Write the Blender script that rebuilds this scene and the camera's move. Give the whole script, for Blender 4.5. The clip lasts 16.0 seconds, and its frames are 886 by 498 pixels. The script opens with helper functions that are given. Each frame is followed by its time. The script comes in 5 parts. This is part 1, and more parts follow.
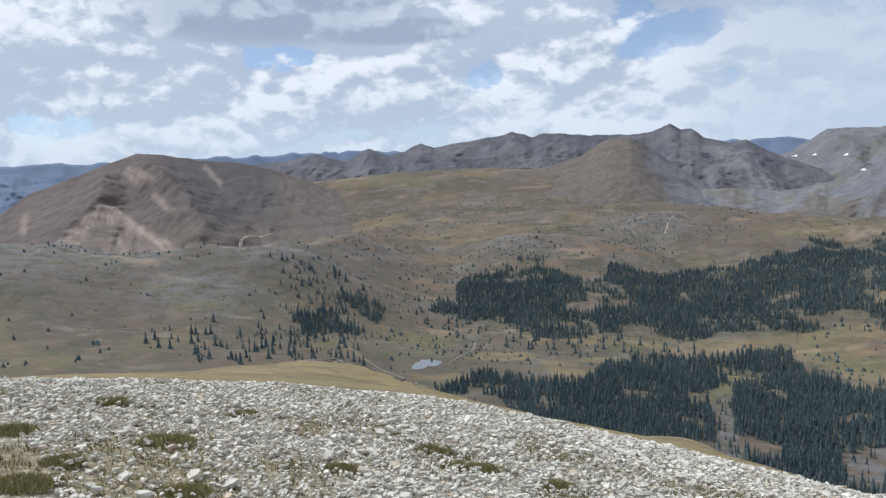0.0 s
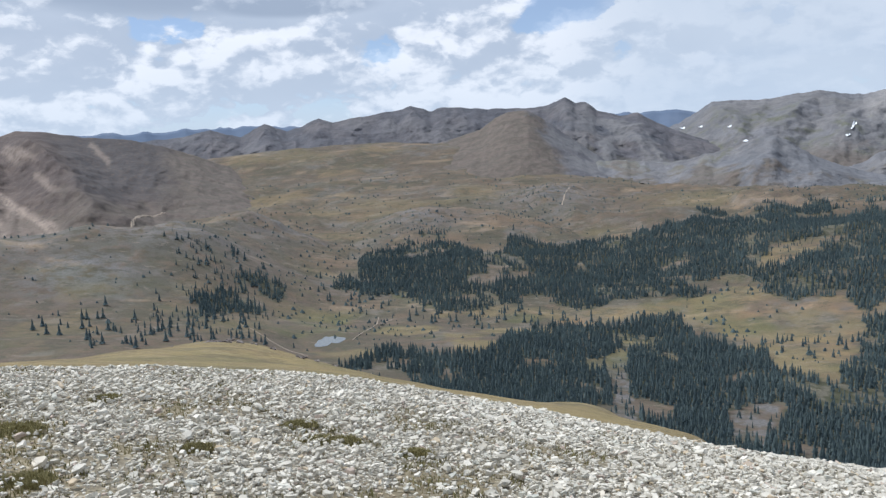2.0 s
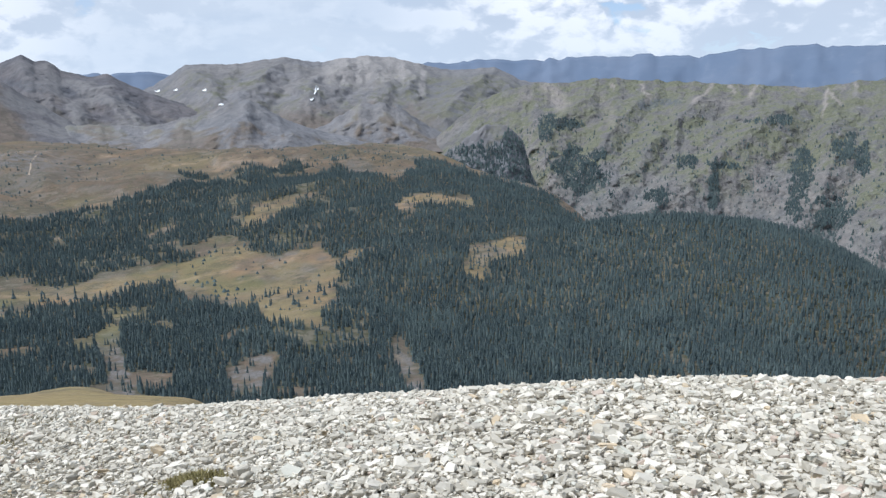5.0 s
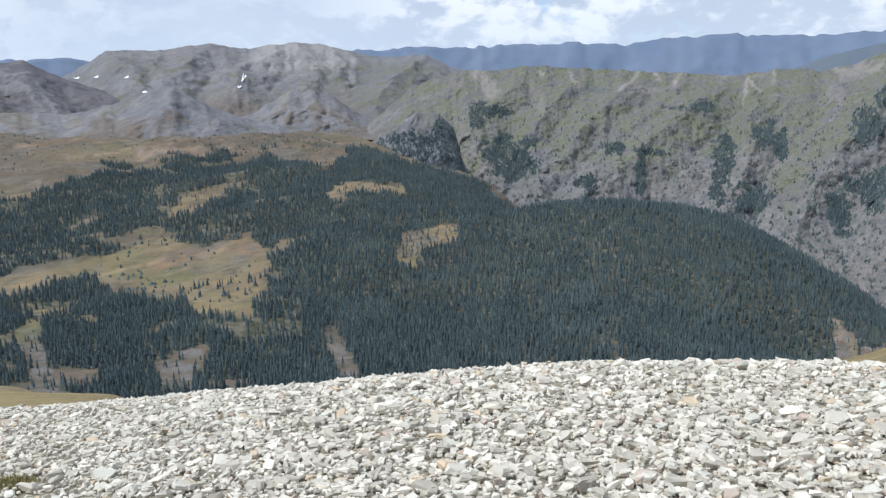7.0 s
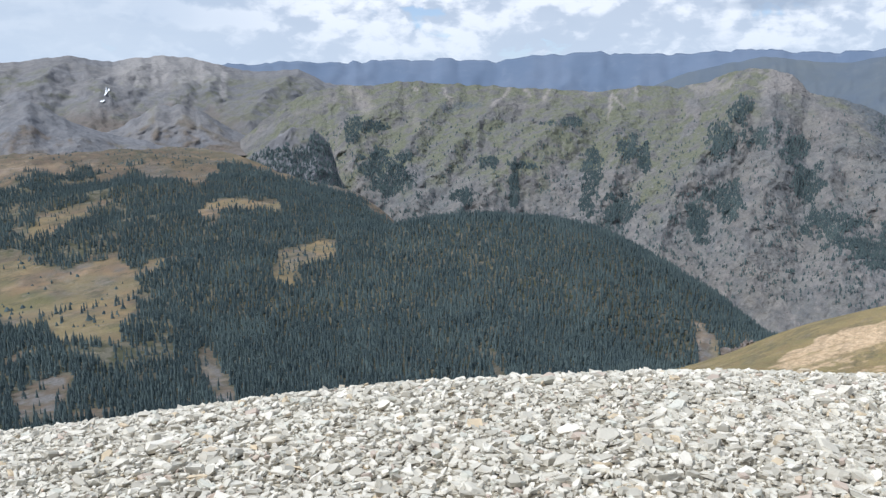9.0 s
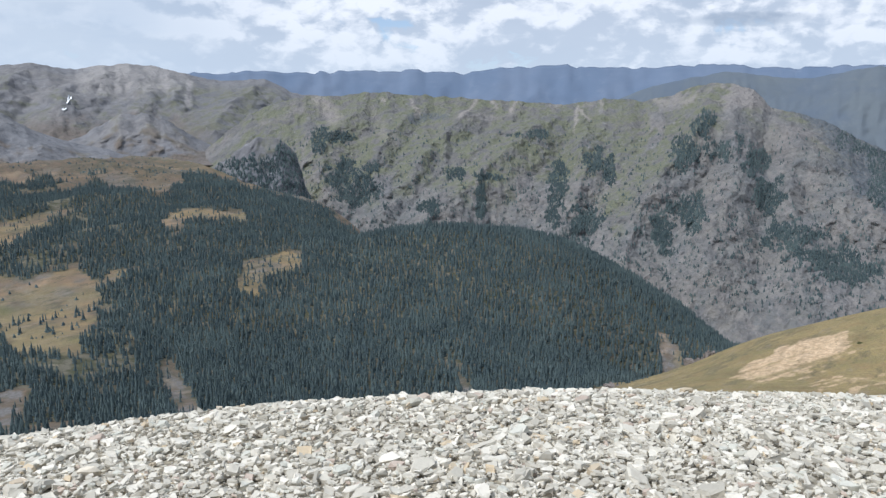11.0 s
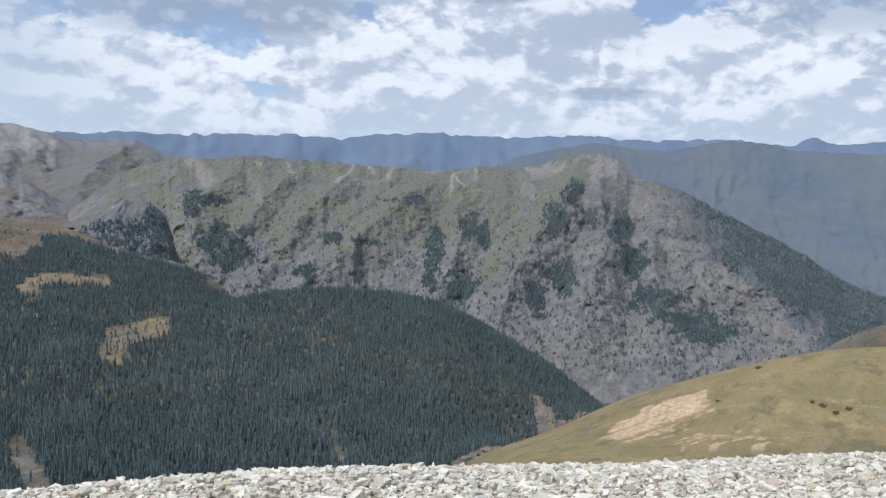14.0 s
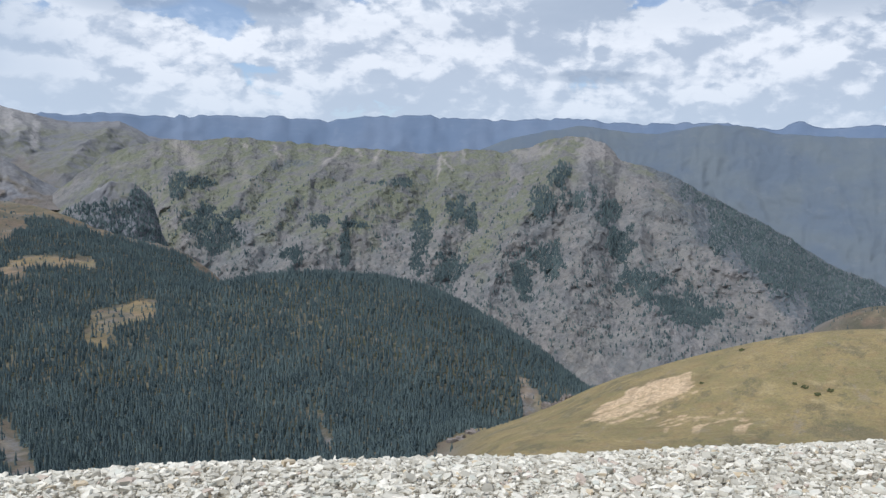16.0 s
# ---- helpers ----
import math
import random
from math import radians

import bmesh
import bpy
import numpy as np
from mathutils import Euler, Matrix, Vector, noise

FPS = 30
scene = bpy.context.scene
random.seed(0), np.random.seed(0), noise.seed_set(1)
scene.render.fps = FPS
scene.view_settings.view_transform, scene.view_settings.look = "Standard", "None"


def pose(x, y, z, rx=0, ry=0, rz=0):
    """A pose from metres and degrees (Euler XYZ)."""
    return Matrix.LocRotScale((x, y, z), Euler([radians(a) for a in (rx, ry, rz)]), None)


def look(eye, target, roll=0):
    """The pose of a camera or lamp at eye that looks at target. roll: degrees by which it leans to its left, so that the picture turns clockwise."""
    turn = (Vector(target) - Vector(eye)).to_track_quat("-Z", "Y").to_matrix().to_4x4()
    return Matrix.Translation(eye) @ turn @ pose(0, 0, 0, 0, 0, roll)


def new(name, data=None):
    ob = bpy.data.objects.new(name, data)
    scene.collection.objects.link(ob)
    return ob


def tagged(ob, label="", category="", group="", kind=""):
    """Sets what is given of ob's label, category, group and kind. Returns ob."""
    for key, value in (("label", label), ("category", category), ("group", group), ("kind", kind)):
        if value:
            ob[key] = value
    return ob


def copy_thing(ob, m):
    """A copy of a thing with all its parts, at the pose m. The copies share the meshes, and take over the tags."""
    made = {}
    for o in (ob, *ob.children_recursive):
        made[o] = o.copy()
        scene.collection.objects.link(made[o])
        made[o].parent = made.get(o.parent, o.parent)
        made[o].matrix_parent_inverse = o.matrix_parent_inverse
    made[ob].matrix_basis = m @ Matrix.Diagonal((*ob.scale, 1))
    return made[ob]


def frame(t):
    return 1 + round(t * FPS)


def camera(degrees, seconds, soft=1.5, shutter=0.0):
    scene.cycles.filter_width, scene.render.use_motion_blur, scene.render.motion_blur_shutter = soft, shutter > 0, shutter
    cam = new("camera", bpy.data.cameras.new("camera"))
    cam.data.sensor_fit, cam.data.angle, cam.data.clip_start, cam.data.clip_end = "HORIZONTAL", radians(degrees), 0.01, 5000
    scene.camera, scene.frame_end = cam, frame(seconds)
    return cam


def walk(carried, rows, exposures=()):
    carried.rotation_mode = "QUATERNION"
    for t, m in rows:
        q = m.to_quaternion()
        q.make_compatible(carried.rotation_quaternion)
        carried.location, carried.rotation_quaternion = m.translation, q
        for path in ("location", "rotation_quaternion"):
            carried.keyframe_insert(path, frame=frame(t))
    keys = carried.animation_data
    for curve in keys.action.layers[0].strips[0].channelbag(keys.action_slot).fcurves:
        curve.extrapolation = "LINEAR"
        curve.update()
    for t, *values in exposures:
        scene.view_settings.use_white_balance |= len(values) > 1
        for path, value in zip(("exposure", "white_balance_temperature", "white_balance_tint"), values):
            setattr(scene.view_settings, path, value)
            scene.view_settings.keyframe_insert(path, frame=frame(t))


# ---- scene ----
# ---------- camera and walk ----------
FOV = 55.96
# seconds, x, y, z, degrees below level, heading clockwise from north (+y), lean
PATH = [
    (0, 0.000, 0.000, -0.010, 5.91, -0.00, -1.50),
    (0.5, 0.067, 0.021, -0.008, 5.56, 1.12, -1.52),
    (1, 0.153, -0.000, -0.009, 5.67, 1.63, -1.38),
    (1.5, 0.258, -0.068, -0.004, 5.97, 1.74, -1.31),
    (2, 0.352, -0.093, -0.016, 7.84, 6.74, -2.02),
    (2.5, 0.454, -0.129, -0.010, 7.81, 12.26, -1.83),
    (3, 0.599, -0.186, -0.003, 7.72, 17.96, -0.65),
    (3.5, 0.703, -0.271, 0.010, 8.45, 23.07, -1.06),
    (4, 0.825, -0.428, 0.013, 8.99, 26.54, -0.47),
    (4.5, 0.916, -0.596, 0.010, 10.04, 33.58, 0.34),
    (5, 1.008, -0.701, 0.020, 11.25, 41.28, -1.11),
    (7.5, 1.722, -1.232, 0.021, 11.88, 46.97, -0.58),
    (8, 1.885, -1.287, 0.014, 11.36, 49.14, 0.11),
    (8.5, 2.078, -1.354, -0.010, 11.13, 52.34, 0.25),
    (9, 2.270, -1.511, -0.011, 11.27, 54.46, -0.62),
    (11.5, 3.108, -2.380, 0.028, 9.81, 58.62, 0.63),
    (12, 3.255, -2.608, 0.044, 9.22, 62.43, 0.57),
    (12.5, 3.452, -2.864, 0.071, 9.16, 65.07, 0.11),
    (13, 3.602, -3.098, 0.077, 9.06, 66.21, -0.37),
    (13.5, 3.749, -3.345, 0.091, 8.67, 66.16, -0.20),
    (14, 3.955, -3.603, 0.102, 6.02, 65.18, 1.09),
    (14.5, 4.100, -3.898, 0.121, 6.17, 65.03, 1.07),
    (15, 4.211, -4.164, 0.169, 6.59, 65.23, 1.01),
    (15.5, 4.412, -4.347, 0.186, 6.85, 65.82, 1.09),
    (16, 4.589, -4.507, 0.197, 7.19, 66.05, 1.23),
]


def eye_pose(x, y, z, down, heading, lean):
    return pose(x, y, z, 90 - down, 0, -heading) @ pose(0, 0, 0, 0, 0, lean)


cam = camera(FOV, 16.0, soft=1.4)
walk(cam, [(r[0], eye_pose(*r[1:])) for r in PATH], [(0.0, -0.10, 5850, 10), (1.5, -0.06, 5850, 10), (4.0, 0.10, 5850, 10), (9.0, 0.06, 5850, 10), (12.0, -0.03, 5850, 10), (16.0, -0.10, 5850, 10)])

# ---------- world and sun ----------
SUN_AZ, SUN_EL = -62.0, 53.0          # heading and height of the sun
SUN_POWER = 3.6


def math_node(tree, op, a, b=None, c=None, clamp=False):
    n = tree.nodes.new("ShaderNodeMath")
    n.operation, n.use_clamp = op, clamp
    for i, v in enumerate((a, b, c)):
        if v is None:
            continue
        if isinstance(v, (int, float)):
            n.inputs[i].default_value = v
        else:
            tree.links.new(v, n.inputs[i])
    return n.outputs[0]


def noise_node(tree, vec, scale, detail=6.0, rough=0.55, distort=0.0, dims="3D"):
    n = tree.nodes.new("ShaderNodeTexNoise")
    n.noise_dimensions = dims
    n.inputs["Scale"].default_value, n.inputs["Detail"].default_value = scale, detail
    n.inputs["Roughness"].default_value, n.inputs["Distortion"].default_value = rough, distort
    if vec is not None:
        tree.links.new(vec, n.inputs["Vector"])
    return n.outputs[0]


def span(tree, value, lo, hi, smooth=True):
    """value mapped from lo..hi to 0..1, clamped"""
    n = tree.nodes.new("ShaderNodeMapRange")
    n.interpolation_type = "SMOOTHSTEP" if smooth else "LINEAR"
    n.inputs["From Min"].default_value, n.inputs["From Max"].default_value = lo, hi
    tree.links.new(value, n.inputs["Value"])
    return n.outputs["Result"]


def mix(tree, fac, a, b, blend="MIX"):
    n = tree.nodes.new("ShaderNodeMix")
    n.data_type, n.blend_type = "RGBA", blend
    ins = {s.identifier: s for s in n.inputs}
    for key, v in (("Factor_Float", fac), ("A_Color", a), ("B_Color", b)):
        if isinstance(v, (int, float)):
            ins[key].default_value = v
        elif isinstance(v, tuple):
            ins[key].default_value = (*v, 1.0)
        else:
            tree.links.new(v, ins[key])
    return [s for s in n.outputs if s.identifier == "Result_Color"][0]


def make_world():
    w = bpy.data.worlds.new("mountain_sky")
    w.use_nodes = True
    t = w.node_tree
    t.nodes.clear()
    sky = t.nodes.new("ShaderNodeTexSky")
    sky.sky_type, sky.sun_disc = "NISHITA", False
    sky.sun_elevation, sky.sun_rotation = radians(SUN_EL), radians(SUN_AZ)
    sky.altitude = 3700
    blue = t.nodes.new("ShaderNodeBackground")
    blue.inputs["Strength"].default_value = 0.12
    t.links.new(sky.outputs[0], blue.inputs["Color"])
    co = t.nodes.new("ShaderNodeTexCoord")
    xyz = t.nodes.new("ShaderNodeSeparateXYZ")
    t.links.new(co.outputs["Generated"], xyz.inputs[0])
    az = math_node(t, "ARCTAN2", xyz.outputs[0], xyz.outputs[1])
    el = math_node(t, "ARCSINE", xyz.outputs[2])

    def plane(su, sv, off):
        v = t.nodes.new("ShaderNodeCombineXYZ")
        t.links.new(math_node(t, "MULTIPLY", az, su), v.inputs[0])
        t.links.new(math_node(t, "MULTIPLY", el, sv), v.inputs[1])
        v.inputs[2].default_value = off
        return v.outputs[0]

    # broken cumulus: heaped masses with bright tops and grey flat bases, a veil of rain, pale blue gaps
    def place(lift, side, su, sv, off):
        """directions of the sky as a plane: heading and height, shifted and stretched"""
        v = t.nodes.new("ShaderNodeCombineXYZ")
        t.links.new(math_node(t, "MULTIPLY", math_node(t, "ADD", az, side), su), v.inputs[0])
        t.links.new(math_node(t, "MULTIPLY", math_node(t, "ADD", el, lift), sv), v.inputs[1])
        v.inputs[2].default_value = off
        return v.outputs[0]

    def heaps(lift, side):
        """thickness of the cloud at a place shifted a little: broad masses with round puffs on them, two sizes"""
        v = place(lift, side, 5.6, 9.5, 2.6)
        big = noise_node(t, v, 1.0, 4.0, 0.5, 0.2)
        warp = t.nodes.new("ShaderNodeVectorMath")
        warp.operation = "MULTIPLY_ADD"
        nz = t.nodes.new("ShaderNodeTexNoise")
        nz.inputs["Scale"].default_value, nz.inputs["Detail"].default_value = 4.0, 6.0
        nz.inputs["Roughness"].default_value = 0.6
        t.links.new(v, nz.inputs["Vector"])
        t.links.new(nz.outputs["Color"], warp.inputs[0])
        warp.inputs[1].default_value = (0.34, 0.34, 0.0)
        t.links.new(v, warp.inputs[2])
        out = math_node(t, "MULTIPLY", big, 0.62)
        for scale, amount, detail in ((3.0, 0.24, 2.0), (8.5, 0.12, 2.0)):
            cell = t.nodes.new("ShaderNodeTexVoronoi")
            cell.feature, cell.normalize = "SMOOTH_F1", True
            cell.inputs["Scale"].default_value, cell.inputs["Detail"].default_value = scale, detail
            cell.inputs["Roughness"].default_value, cell.inputs["Smoothness"].default_value = 0.6, 0.25
            t.links.new(warp.outputs[0], cell.inputs["Vector"])
            out = math_node(t, "ADD", out, math_node(t, "MULTIPLY", math_node(t, "SUBTRACT", 1.0, cell.outputs["Distance"]), amount))
        return out

    deck = noise_node(t, plane(2.2, 12.0, 7.7), 1.0, 5.0, 0.55, 0.3)

    def mass(a0, e0, wa, we, ragged=1.6):
        """a soft oval stretch of the sky, 1 in its middle"""
        da = math_node(t, "DIVIDE", math_node(t, "SUBTRACT", az, radians(a0)), radians(wa))
        de = math_node(t, "DIVIDE", math_node(t, "SUBTRACT", el, radians(e0)), radians(we))
        q = math_node(t, "ADD", math_node(t, "MULTIPLY", da, da), math_node(t, "MULTIPLY", de, de))
        return span(t, math_node(t, "ADD", q, math_node(t, "MULTIPLY", math_node(t, "SUBTRACT", deck, 0.5), ragged)), 1.1, 0.2)

    d0, d1 = heaps(0.0, 0.0), heaps(0.016, -0.009)
    lit = span(t, math_node(t, "SUBTRACT", d0, d1), -0.030, 0.050)
    # the tall white heaps and the openings between them
    for a0, e0, wa, we, gain in ((-27, 7, 7, 4, 0.07), (-14, 5.0, 9, 2.6, 0.05), (4, 8.5, 9, 3.2, 0.07), (12, 5.0, 8, 1.8, 0.05), (57, 7.0, 6, 2.6, 0.08), (58, 4.0, 5, 1.0, 0.07), (80, 7.5, 9, 3.0, 0.08), (70, 5.0, 4, 1.4, 0.05),
                                 (47, 6.5, 4, 1.6, 0.06), (-25.5, 11.0, 4.5, 2.2, -0.07), (0.5, 12.3, 4, 1.3, -0.07), (-21, 7.6, 3.0, 1.2, -0.05), (-10.5, 7.0, 2.5, 0.9, -0.05)):
        d0 = math_node(t, "ADD", d0, math_node(t, "MULTIPLY", mass(a0, e0, wa, we, 1.6), gain))
    cover = span(t, d0, 0.455, 0.515)
    thick = span(t, d0, 0.50, 0.66)
    shade = mix(t, lit, (0.52, 0.58, 0.665), (0.96, 0.96, 0.965))
    shade = mix(t, math_node(t, "MULTIPLY", thick, 0.15), shade, (0.80, 0.82, 0.86))
    high = span(t, el, 0.10, 0.26)
    grey = math_node(t, "MULTIPLY", span(t, deck, 0.46, 0.62), math_node(t, "ADD", 0.10, math_node(t, "MULTIPLY", high, 0.6)))
    # dark undersides of the larger clouds
    under = mix(t, lit, (0.375, 0.435, 0.525), (0.53, 0.585, 0.66))
    for a0, e0, wa, we in ((-12, 10.6, 11, 2.8), (-3, 8.8, 6, 1.0), (21, 11.5, 10, 3.0), (45, 9.8, 6, 2.6), (54.5, 9.6, 4.5, 1.8), (68, 11.5, 6, 1.4), (91, 9.6, 6.5, 2.0), (62, 13.5, 14, 2.6), (76, 4.6, 4, 0.5)):
        grey = math_node(t, "MAXIMUM", grey, math_node(t, "MULTIPLY", mass(a0, e0, wa, we), 0.85))
    shade = mix(t, grey, shade, under)
    # a smooth veil of distant rain in the north-east, pale moist air above the horizon
    veil_az = math_node(t, "SUBTRACT", 1.0, math_node(t, "ABSOLUTE", math_node(t, "DIVIDE", math_node(t, "SUBTRACT", az, 0.50), 0.34)), clamp=True)
    streak = noise_node(t, plane(7.0, 3.0, 3.3), 1.0, 3.0, 0.5, 0.4)
    veil = math_node(t, "MULTIPLY", span(t, veil_az, 0.0, 0.75), span(t, streak, 0.15, 0.55))
    shade = mix(t, math_node(t, "MULTIPLY", veil, 0.84), shade, mix(t, span(t, deck, 0.42, 0.6), (0.52, 0.60, 0.70), (0.62, 0.68, 0.75)))
    low = span(t, el, 0.12, 0.0)
    shade = mix(t, math_node(t, "MULTIPLY", low, 0.55), shade, (0.66, 0.735, 0.81))
    cloud = t.nodes.new("ShaderNodeBackground")
    cloud.inputs["Strength"].default_value = 1.0
    t.links.new(shade, cloud.inputs["Color"])
    m = t.nodes.new("ShaderNodeMixShader")
    fac = math_node(t, "MAXIMUM", cover, math_node(t, "MAXIMUM", math_node(t, "MULTIPLY", low, 0.9), math_node(t, "MULTIPLY", veil, 0.9)))
    fac = math_node(t, "MAXIMUM", math_node(t, "MAXIMUM", fac, grey), 0.42)
    t.links.new(fac, m.inputs[0])
    t.links.new(blue.outputs[0], m.inputs[1])
    t.links.new(cloud.outputs[0], m.inputs[2])
    out = t.nodes.new("ShaderNodeOutputWorld")
    t.links.new(m.outputs[0], out.inputs[0])
    scene.world = w


make_world()


def heading(az, el=0.0):
    a, e = radians(az), radians(el)
    return Vector((math.sin(a) * math.cos(e), math.cos(a) * math.cos(e), math.sin(e)))


sun_data = bpy.data.lights.new("sun", "SUN")
sun_data.energy, sun_data.angle, sun_data.color = SUN_POWER, radians(0.53), (1.0, 0.965, 0.91)
sun = new("sun", sun_data)
sun.matrix_world = look(heading(SUN_AZ, SUN_EL) * 100, (0, 0, 0))


# ---------- arithmetic: noise and tables ----------
def hash2(ix, iy, seed):
    h = (ix.astype(np.int64) * 374761393 + iy.astype(np.int64) * 668265263 + seed * 982451653) & 0xFFFFFFFF
    h = ((h ^ (h >> 13)) * 1274126177) & 0xFFFFFFFF
    return ((h ^ (h >> 16)) & 0xFFFF) / 65535.0


def vnoise(x, y, seed=0):
    """smooth value noise, 0..1"""
    ix, iy = np.floor(x), np.floor(y)
    fx, fy = x - ix, y - iy
    fx, fy = fx * fx * fx * (fx * (fx * 6 - 15) + 10), fy * fy * fy * (fy * (fy * 6 - 15) + 10)
    a, b = hash2(ix, iy, seed), hash2(ix + 1, iy, seed)
    c, d = hash2(ix, iy + 1, seed), hash2(ix + 1, iy + 1, seed)
    return (a * (1 - fx) + b * fx) * (1 - fy) + (c * (1 - fx) + d * fx) * fy


def fbm(x, y, octaves=5, seed=0, gain=0.5):
    """fractal noise, about -1..1"""
    total, amp, norm = 0.0, 1.0, 0.0
    for o in range(octaves):
        total = total + amp * (vnoise(x * 2.03 ** o + 17.3 * o, y * 2.03 ** o - 9.1 * o, seed + o) * 2 - 1)
        norm += amp
        amp *= gain
    return total / norm * 1.6


def ridged(x, y, octaves=4, seed=0, gain=0.55):
    """ridged noise, 0..1, sharp crests"""
    total, amp, norm = 0.0, 1.0, 0.0
    for o in range(octaves):
        total = total + amp * (1 - np.abs(vnoise(x * 2.1 ** o + 5.7 * o, y * 2.1 ** o + 3.1 * o, seed + o) * 2 - 1))
        norm += amp
        amp *= gain
    return total / norm


def smooth(a, b, x):
    s = np.clip((x - a) / (b - a), 0, 1)
    return s * s * (3 - 2 * s)


def curve(x, xs, ys):
    """monotone cubic through (xs, ys), flat beyond the ends"""
    xs, ys = np.asarray(xs, float), np.asarray(ys, float)
    h, d = np.diff(xs), np.diff(ys) / np.diff(xs)
    m = np.zeros(len(xs))
    for i in range(1, len(xs) - 1):
        if d[i - 1] * d[i] > 0:
            m[i] = 2 * d[i - 1] * d[i] / (d[i - 1] + d[i])
    x = np.clip(x, xs[0], xs[-1])
    i = np.clip(np.searchsorted(xs, x) - 1, 0, len(xs) - 2)
    s = (x - xs[i]) / h[i]
    return ((2 * s ** 3 - 3 * s ** 2 + 1) * ys[i] + (s ** 3 - 2 * s ** 2 + s) * h[i] * m[i]
            + (3 * s ** 2 - 2 * s ** 3) * ys[i + 1] + (s ** 3 - s ** 2) * h[i] * m[i + 1])


def mesh_of(name, verts, faces, smooth_faces=False):
    """a mesh from arrays; faces is an n x 3 or n x 4 array"""
    me = bpy.data.meshes.new(name)
    faces = np.asarray(faces, np.int32)
    n, k = faces.shape
    me.vertices.add(len(verts))
    me.vertices.foreach_set("co", np.asarray(verts, np.float32).ravel())
    me.loops.add(n * k)
    me.loops.foreach_set("vertex_index", faces.ravel())
    me.polygons.add(n)
    me.polygons.foreach_set("loop_start", np.arange(0, n * k, k, dtype=np.int32))
    me.polygons.foreach_set("use_smooth", np.full(n, smooth_faces, dtype=bool))
    me.update(calc_edges=True)
    me.validate()
    return me


def grid_faces(nu, nv, wrap=False):
    """quads of a grid of nu x nv points, index u * nv + v"""
    u = np.arange(nu if wrap else nu - 1)
    v = np.arange(nv - 1)
    U, V = np.meshgrid(u, v, indexing="ij")
    U2 = (U + 1) % nu
    return np.stack([U * nv + V, U * nv + V + 1, U2 * nv + V + 1, U2 * nv + V], -1).reshape(-1, 4)


def mask_layer(me, name, rgba):
    a = me.color_attributes.new(name, "FLOAT_COLOR", "POINT")
    a.data.foreach_set("color", np.asarray(rgba, np.float32).ravel())


def inside(az, r, poly):
    """which points (heading, distance) lie in a stretch of the plan"""
    p = np.asarray(poly, float)
    x, y = np.asarray(az, float), np.asarray(r, float) / 40.0
    px, py = p[:, 0], p[:, 1] / 40.0
    hit = np.zeros(np.shape(x), bool)
    j = len(p) - 1
    for i in range(len(p)):
        cross = ((py[i] > y) != (py[j] > y)) & (x < (px[j] - px[i]) * (y - py[i]) / (py[j] - py[i] + 1e-12) + px[i])
        hit ^= cross
        j = i
    return hit


